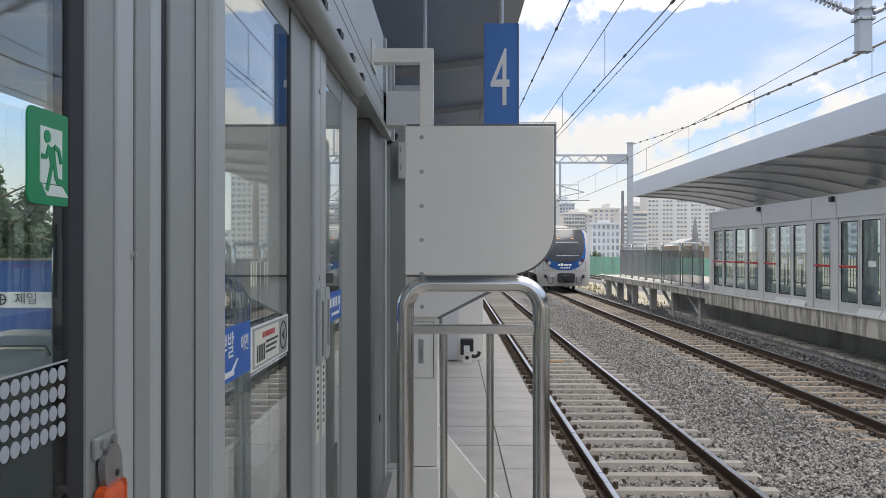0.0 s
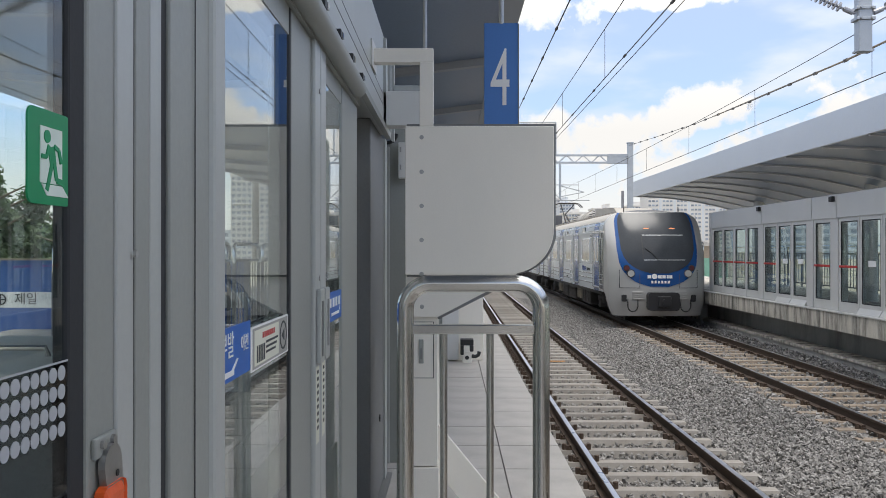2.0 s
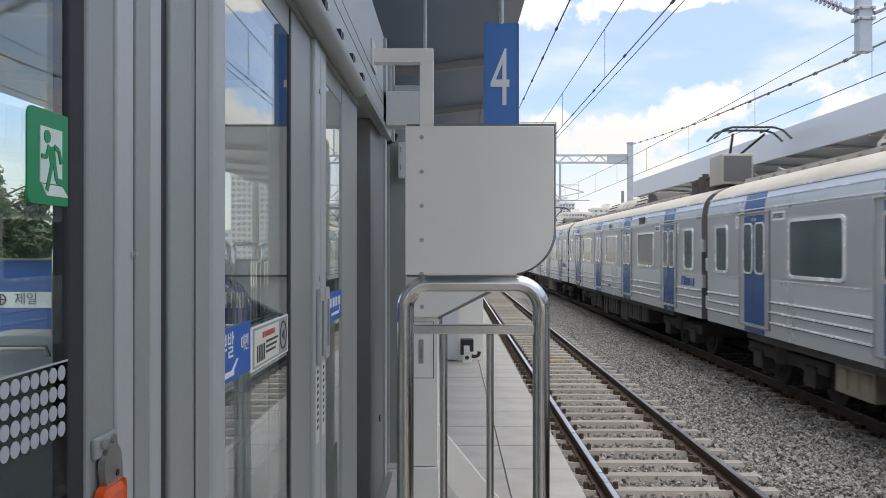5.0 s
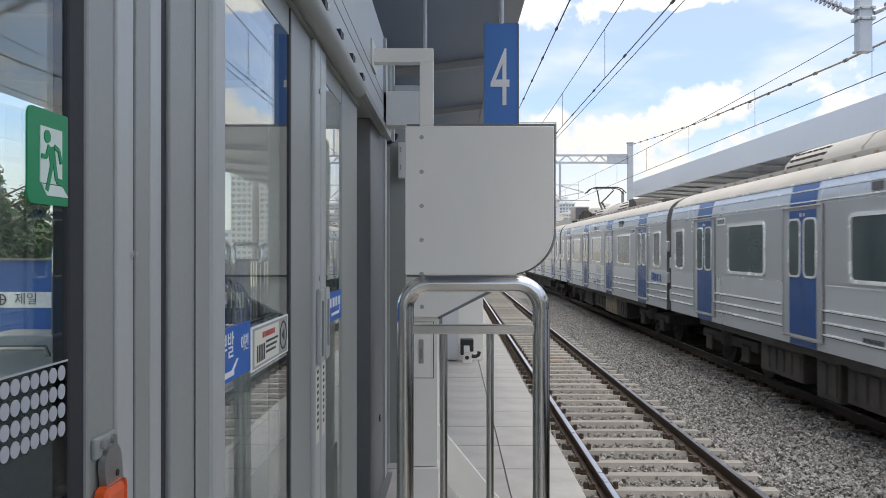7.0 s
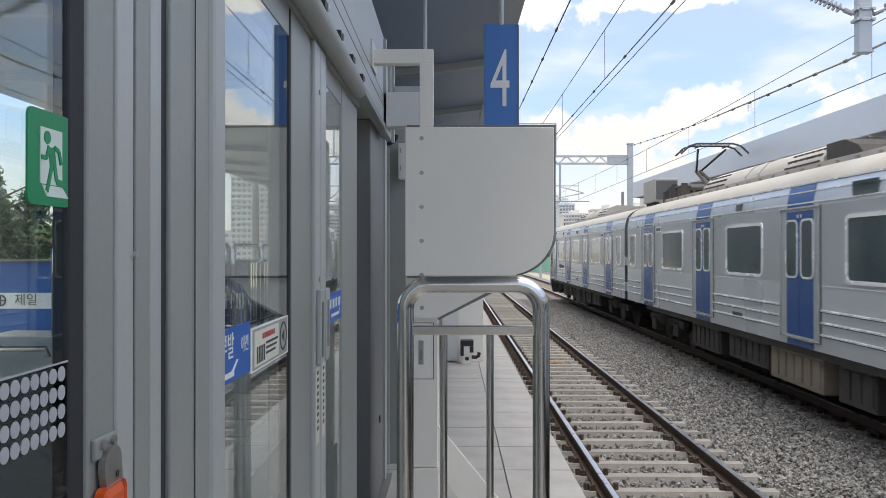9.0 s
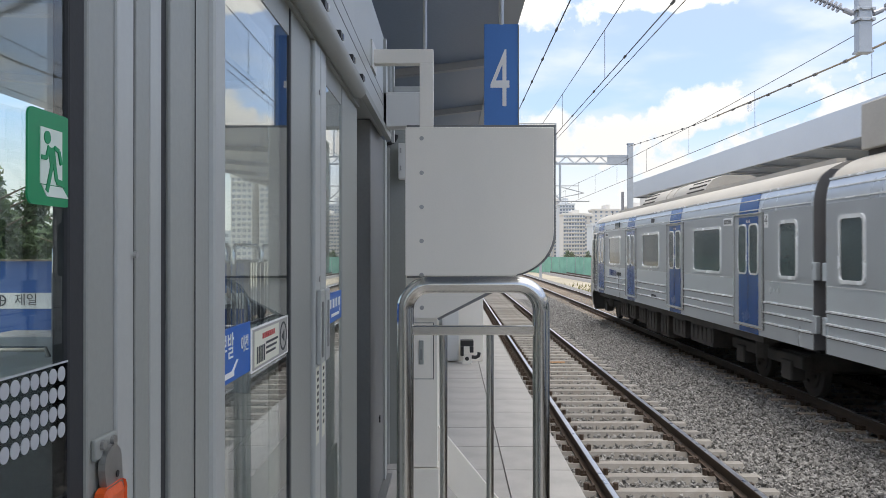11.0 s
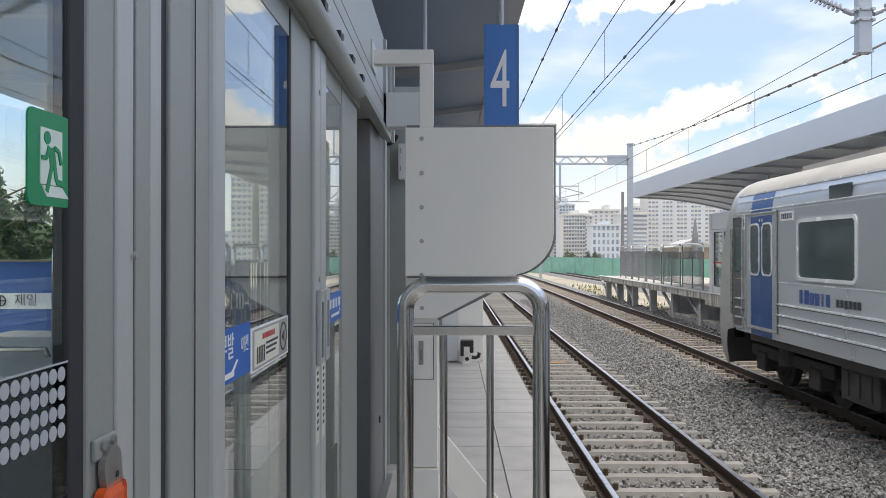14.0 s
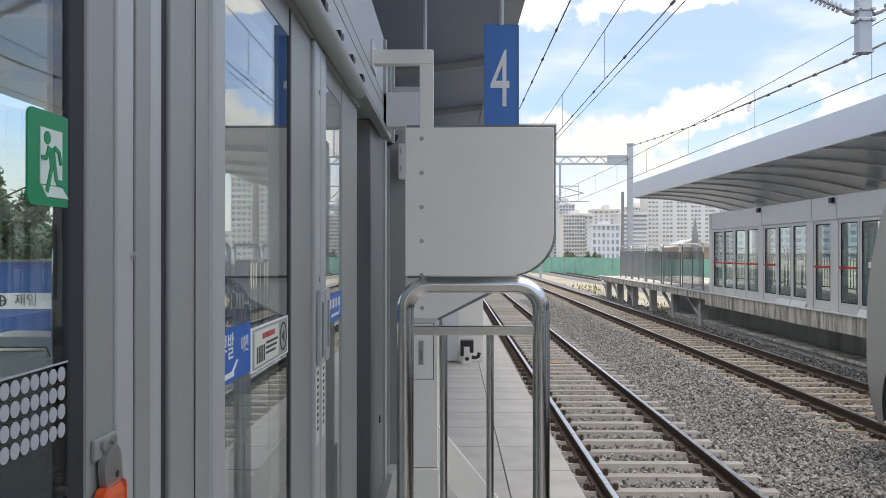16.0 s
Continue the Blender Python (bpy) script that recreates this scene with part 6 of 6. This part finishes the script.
# ---- behind the glass: the rest of the near platform ----
loop_fence("platform_fence", -3.35, 6.8, 36, 9, "back fence of the near platform")


def back_of_platform():
    w = thing("banner_wall", "blue boarded wall with white lettered stripe", "wall")
    part("board", bx(-14, -3.5, 14.0, 14.1, -1.7, 1.18), "tarp", w)
    part("stripe", bx(-14, -3.5, 13.985, 13.998, 0.37, 0.64), "sign_white", w, "white stripe")
    words("lettering", "제일", 0.22, "ink", w, facing_eye(-7.28, 13.98, 0.51), "dark lettering")
    b = bmesh.new()
    ring(b, [(-7.72 + 0.10 * math.cos(a / 20 * 2 * math.pi), 0.51 + 0.10 * math.sin(a / 20 * 2 * math.pi)) for a in range(20)],
         [(-7.72 + 0.08 * math.cos(a / 20 * 2 * math.pi), 0.51 + 0.08 * math.sin(a / 20 * 2 * math.pi)) for a in range(20)], "y", 13.97, 13.985)
    box(b, -7.80, -7.64, 13.972, 13.984, 0.50, 0.52)
    box(b, -7.73, -7.71, 13.970, 13.983, 0.43, 0.59)
    part("round_mark", b, "ink", w)
    part("cap", bx(-14, -3.5, 13.95, 14.15, 1.18, 1.21), "box_tan", w)
    c = thing("equipment_chest", "white metal chest with chrome handles on the platform", "chest")
    part("body", bx(-2.6, -1.15, 2.5, 3.6, 0.0, 0.93, bevel=0.01), "white2", c)
    part("lid", bx(-2.62, -1.13, 2.48, 3.62, 0.934, 0.97, bevel=0.008), "white", c)
    for x in (-1.95, -1.55):
        b = bmesh.new()
        tube(b, [(x - 0.12, 2.9, 0.97), (x - 0.11, 2.9, 1.0), (x + 0.11, 2.9, 1.0), (x + 0.12, 2.9, 0.97)], 0.011, 8)
        part("handle", b, "steel", c, "chrome handle", smooth=True)
    for y in (8.5, 17, 26, 35):
        b = bmesh.new()
        rod(b, (-2.6, y, 0), (-2.6, y, 3.9), 0.14, 20)
        solo("canopy_column", b, "white2", "round grey-white steel canopy column", "column", "near canopy columns", smooth=True)
    s = thing("bench", "steel platform bench with pale slatted seat", "bench")
    for k in range(4):
        part("slat", bx(-2.35 + 0.11 * k, -2.26 + 0.11 * k, 6.2, 8.0, 0.43, 0.46, bevel=0.005), "alu_light", s)
    for y in (6.4, 7.8):
        part("leg", bx(-2.33, -1.93, y, y + 0.05, 0.0, 0.43), "zinc", s)


back_of_platform()


# ---- trees, fences and buildings beyond ----
def tree(x, y, h, r, seed, group, leaf="leaf", base=RAIL - 0.62):
    rng = np.random.default_rng(seed)
    t = thing("tree", "dense dark green tree", "tree", group)
    b = bmesh.new()
    rod(b, (x, y, base), (x, y, base + h * 0.85), 0.035 * h / 2, 8, 0.02)
    for k in range(7):
        a = rng.uniform(0, 6.28)
        z = base + h * rng.uniform(0.25, 0.7)
        rod(b, (x, y, z), (x + r * 0.6 * math.cos(a), y + r * 0.6 * math.sin(a), z + h * 0.1), 0.06, 5, 0.02)
    part("trunk", b, "trunk", t)
    n = 9000
    u = 1 - np.sqrt(rng.uniform(0.0, 0.92, n))
    prof = r * (1.05 - u) ** 0.85 * (0.75 + 0.25 * np.sin(u * 23 + seed))
    a = rng.uniform(0, 2 * math.pi, n)
    rr = prof * np.sqrt(rng.uniform(0.15, 1, n)) * (0.8 + 0.3 * np.sin(a * 5 + u * 9 + seed))
    c = np.stack([x + rr * np.cos(a), y + rr * np.sin(a), base + h * u], 1)
    s = h * 0.012 * rng.uniform(0.6, 1.5, (n, 1, 1))
    v = c[:, None] + rng.normal(size=(n, 3, 3)) * s
    me = bpy.data.meshes.new("crown")
    me.from_pydata(v.reshape(-1, 3).tolist(), [], np.arange(3 * n).reshape(-1, 3).tolist())
    me.materials.append(M[leaf])
    o = new("crown", me)
    o.parent = t


rng_t = random.Random(3)
for i in range(16):
    u = i / 15
    tree(-11.5 - 13 * u + rng_t.uniform(-0.4, 0.4), 29 + rng_t.uniform(-2, 6), rng_t.uniform(5.2, 7.2), rng_t.uniform(1.9, 2.5), i + 1, "trees behind the near platform")
for i in range(15):
    tree(17 + 2.6 * i + rng_t.uniform(-1, 1), 186 + rng_t.uniform(-8, 8), rng_t.uniform(2.4, 4.0), rng_t.uniform(2.2, 3.4), 40 + i, "far trees beyond the railway", "leaf_far")


def green_fence():
    f = thing("construction_fence", "long green mesh construction fence", "fence")
    a, c = Vector((9.2, 128, 0)), Vector((26, 78, 0))
    n = 22
    for i in range(n):
        p, q = a.lerp(c, i / n), a.lerp(c, (i + 1) / n)
        z0, z1 = RAIL - 0.55, 0.62
        b = bmesh.new()
        vs = [b.verts.new((p.x, p.y, z0)), b.verts.new((q.x, q.y, z0)), b.verts.new((q.x, q.y, z1)), b.verts.new((p.x, p.y, z1))]
        b.faces.new(vs)
        r = bmesh.ops.extrude_face_region(b, geom=b.faces[:])
        for v in r["geom"]:
            if isinstance(v, bmesh.types.BMVert):
                v.co += Vector((0.03, 0.03, 0))
        part("mesh_panel", b, "fence_green", f, "green mesh panel")
        b = bmesh.new()
        rod(b, (p.x, p.y - 0.06, z0), (p.x, p.y - 0.06, z1 + 0.1), 0.04, 6)
        part("fence_post", b, "zinc", f)


green_fence()


def block(x, y, w, d, h, floors, bays, material, group, roof=0.0, label="pale concrete apartment block with rows of windows", fill=0.62, tall=0.5, recess=0, rail=True):
    """A far building, its long face towards -y. recess: every n-th bay is set back as a dark stair strip."""
    z0 = RAIL - 0.62
    t = thing("apartment_building", label, "building", group)
    part("wall", bx(x, x + w, y, y + d, z0, z0 + h), material, t)
    part("parapet", bx(x - 0.3, x + w + 0.3, y - 0.3, y + d + 0.3, z0 + h, z0 + h + 0.8), material, t)
    rng = random.Random(int(x * 7 + y))
    if roof:
        for k in range(max(1, int(w / 6))):
            cx = x + w * (k + 0.5) / max(1, int(w / 6)) + rng.uniform(-0.8, 0.8)
            rw = rng.uniform(0.9, 1.6)
            part("roof_house", bx(cx - rw, cx + rw, y + 1, y + d - 1, z0 + h + 0.8, z0 + h + 0.8 + roof * rng.uniform(0.6, 1.2)), material, t)
    fh = h / floors
    bw = w / bays
    win = mesh_of("window", bx(-bw * fill / 2, bw * fill / 2, -0.12, 0.02, 0, fh * tall), "far_window")
    ledge = mesh_of("balcony_ledge", bx(x, x + w, y - 0.45, y, -fh * 0.06, fh * 0.16), material)
    for k in range(bays):
        if recess and k % recess == recess - 1:
            part("stair_strip", bx(x + bw * (k + 0.18), x + bw * (k + 0.82), y - 0.06, y + 0.05, z0 + 1, z0 + h - 0.5), "apartment2", t, "cooler grey stair strip")
    for f in range(floors):
        if rail:
            shared("balcony_ledge", ledge, t, (0, 0, z0 + f * fh + fh * 0.12))
        for k in range(bays):
            if recess and k % recess == recess - 1:
                continue
            shared("window", win, t, (x + bw * (k + 0.5), y, z0 + f * fh + fh * 0.36))


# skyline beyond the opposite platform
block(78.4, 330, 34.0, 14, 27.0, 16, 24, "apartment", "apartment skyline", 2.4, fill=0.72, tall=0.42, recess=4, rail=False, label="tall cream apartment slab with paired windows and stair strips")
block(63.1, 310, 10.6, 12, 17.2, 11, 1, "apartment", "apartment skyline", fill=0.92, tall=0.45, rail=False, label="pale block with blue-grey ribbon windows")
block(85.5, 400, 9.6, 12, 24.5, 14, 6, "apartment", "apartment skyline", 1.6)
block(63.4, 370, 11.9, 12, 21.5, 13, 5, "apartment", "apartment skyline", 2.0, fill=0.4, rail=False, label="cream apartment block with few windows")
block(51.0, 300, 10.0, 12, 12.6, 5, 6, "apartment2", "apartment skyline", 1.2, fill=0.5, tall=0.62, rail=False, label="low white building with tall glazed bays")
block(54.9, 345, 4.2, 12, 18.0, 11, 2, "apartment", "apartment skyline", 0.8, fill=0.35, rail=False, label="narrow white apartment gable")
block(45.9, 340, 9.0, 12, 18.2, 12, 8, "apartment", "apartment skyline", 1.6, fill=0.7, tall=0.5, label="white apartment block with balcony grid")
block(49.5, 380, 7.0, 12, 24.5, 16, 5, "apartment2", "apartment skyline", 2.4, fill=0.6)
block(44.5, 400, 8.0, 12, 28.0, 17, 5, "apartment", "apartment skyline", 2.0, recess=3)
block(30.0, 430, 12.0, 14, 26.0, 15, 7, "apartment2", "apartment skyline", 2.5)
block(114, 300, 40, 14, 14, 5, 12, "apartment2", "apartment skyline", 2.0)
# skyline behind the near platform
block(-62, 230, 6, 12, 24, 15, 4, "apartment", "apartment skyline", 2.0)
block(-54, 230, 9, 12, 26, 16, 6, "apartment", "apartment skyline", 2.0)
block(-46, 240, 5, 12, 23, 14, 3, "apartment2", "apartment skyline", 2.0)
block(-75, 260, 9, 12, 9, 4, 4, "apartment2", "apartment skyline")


def steeple():
    t = thing("church_steeple", "slim dark church steeple with brown nave roof", "church")
    x, y, z0 = 75.8, 255, RAIL - 0.62
    part("nave", bx(x - 8, x + 6, y, y + 14, z0, z0 + 4.5), "box_tan", t)
    part("roof", prism(bmesh.new(), [(x - 8.4, z0 + 4.5), (x + 6.4, z0 + 4.5), (x - 1, z0 + 7.0)], "y", y - 0.4, y + 14.4), "concrete_dark", t)
    b = bmesh.new()
    rod(b, (x - 1, y - 1, z0), (x - 1, y - 1, z0 + 7.5), 0.9, 8)
    rod(b, (x - 1, y - 1, z0 + 7.5), (x - 1, y - 1, z0 + 14), 1.0, 8, 0.05)
    part("spire", b, "alu_dark", t)


steeple()


def far_posts():
    b = bmesh.new()
    box(b, 10.08, 10.22, 49, 49.14, RAIL - 0.6, 4.9)
    solo("signal_post", b, "fence_dark", "slim dark steel post beyond the platform end", "post")


far_posts()


def weeds():
    rng = np.random.default_rng(9)
    n = 700
    c = np.stack([rng.uniform(8.6, 12.5, n), rng.uniform(44, 75, n), np.full(n, RAIL - 0.62)], 1)
    keep = rng.uniform(0, 1, n) < 0.5 + 0.5 * np.sin(c[:, 0] * 3 + c[:, 1])
    c = c[keep]
    n = len(c)
    h = rng.uniform(0.12, 0.45, n)
    a = rng.uniform(0, 6.28, n)
    v = np.stack([c + np.stack([0.05 * np.cos(a), 0.05 * np.sin(a), 0 * a], 1), c - np.stack([0.05 * np.cos(a), 0.05 * np.sin(a), 0 * a], 1),
                  c + np.stack([rng.normal(0, 0.1, n), rng.normal(0, 0.1, n), h], 1)], 1)
    me = bpy.data.meshes.new("weeds")
    me.from_pydata(v.reshape(-1, 3).tolist(), [], np.arange(3 * n).reshape(-1, 3).tolist())
    me.materials.append(M["weed"])
    tagged(new("weeds", me), "dry yellow-green weeds by the platform end", "weeds", kind="stuff")


weeds()

# ---- loose ballast and paving, the many small pieces ----
stones("ballast_stones_between_rails", 20000, NEAR_X - 1.35, NEAR_X + 1.35, 4.5, 30, RAIL - 0.216, 0.030, 11, 1.5)
stones("ballast_stones_middle", 72000, NEAR_X + 1.2, FAR_X - 1.0, 4.0, 46, RAIL - 0.205, 0.031, 12, 1.6)
stones("ballast_stones_far_track", 20000, FAR_X - 1.1, FAR_X + 2.4, 8.0, 48, RAIL - 0.205, 0.040, 13, 1.5)


def paving():
    def tile(w, l):
        b = bx(-w / 2, w / 2, -l / 2, l / 2, -0.028, 0.0, bevel=0.0)
        return mesh_of("paving_tile", b, "granite")
    cols = ((0.529, 0.405), (0.021, 0.596), (-0.582, 0.596), (-1.185, 0.596))
    for cx, w in cols:
        me = tile(w, 0.600)
        for i in range(74):
            shared("paving_tile", me, PAVING, (cx, 1.0 + 0.609 * i + 0.12, 0))
    b = bmesh.new()
    for cx in (-1.79, -2.4, -3.0, -3.6):
        for i in range(60):
            box(b, cx - 0.298, cx + 0.298, 1.1 + 0.609 * i, 1.1 + 0.609 * i + 0.600, -0.028, 0.0)
    for cx, w in cols + ((-1.79, 0.596), (-2.4, 0.596)):
        for i in range(1, 13):
            y1 = 1.0 + 0.609 * (1 - i) - 0.182 - 0.009
            box(b, cx - w / 2, cx + w / 2, y1 - 0.600, y1, -0.028, 0.0)
    for cx in (-4.2, -4.8, -5.4, -6.0, -6.6, -7.2):
        for i in range(40):
            box(b, cx - 0.298, cx + 0.298, 1.1 + 0.609 * i, 1.1 + 0.609 * i + 0.600, -0.028, 0.0)
    o = part("paving_rest", b, "granite", PAVING)
    tagged(o, kind="stuff")


paving()


# ---- what moves ----
def nose(t):
    """Where the train's nose is: it brakes gently into the station."""
    def ease(a, b):
        u = min(1.0, max(0.0, (t - a) / (b - a)))
        return u * u * (3 - 2 * u)
    return 0.12 * ease(1.5, 6.5) + 0.14 * ease(12.0, 15.5) + 47.8659 - 11.5415525 * t + 0.241655305 * t ** 2 + 0.0111768605 * t ** 3 - 0.00129054913 * t ** 4 + 0.0000449296039 * t ** 5


def motions():
    times = [i * 0.1 for i in range(161)]
    for car, off in zip(CARS[:3], OFFS[:3]):
        walk(car, [(t, pose(FAR_X, nose(t) + off, 0)) for t in times])
    walk(CARS[3], [(t, pose(FAR_X, nose(t) + OFFS[3] + 19.25, 0, 0, 0, 180)) for t in times])
    ticks = [i / 30 for i in range(481)]
    for w in WHEELS:
        flip = 1 if w.parent.parent is CARS[3] else -1
        at = w.location.copy()
        walk(w, [(t, pose(*at, math.degrees((nose(t) - nose(0)) / 0.43) * flip * -1)) for t in ticks])


motions()
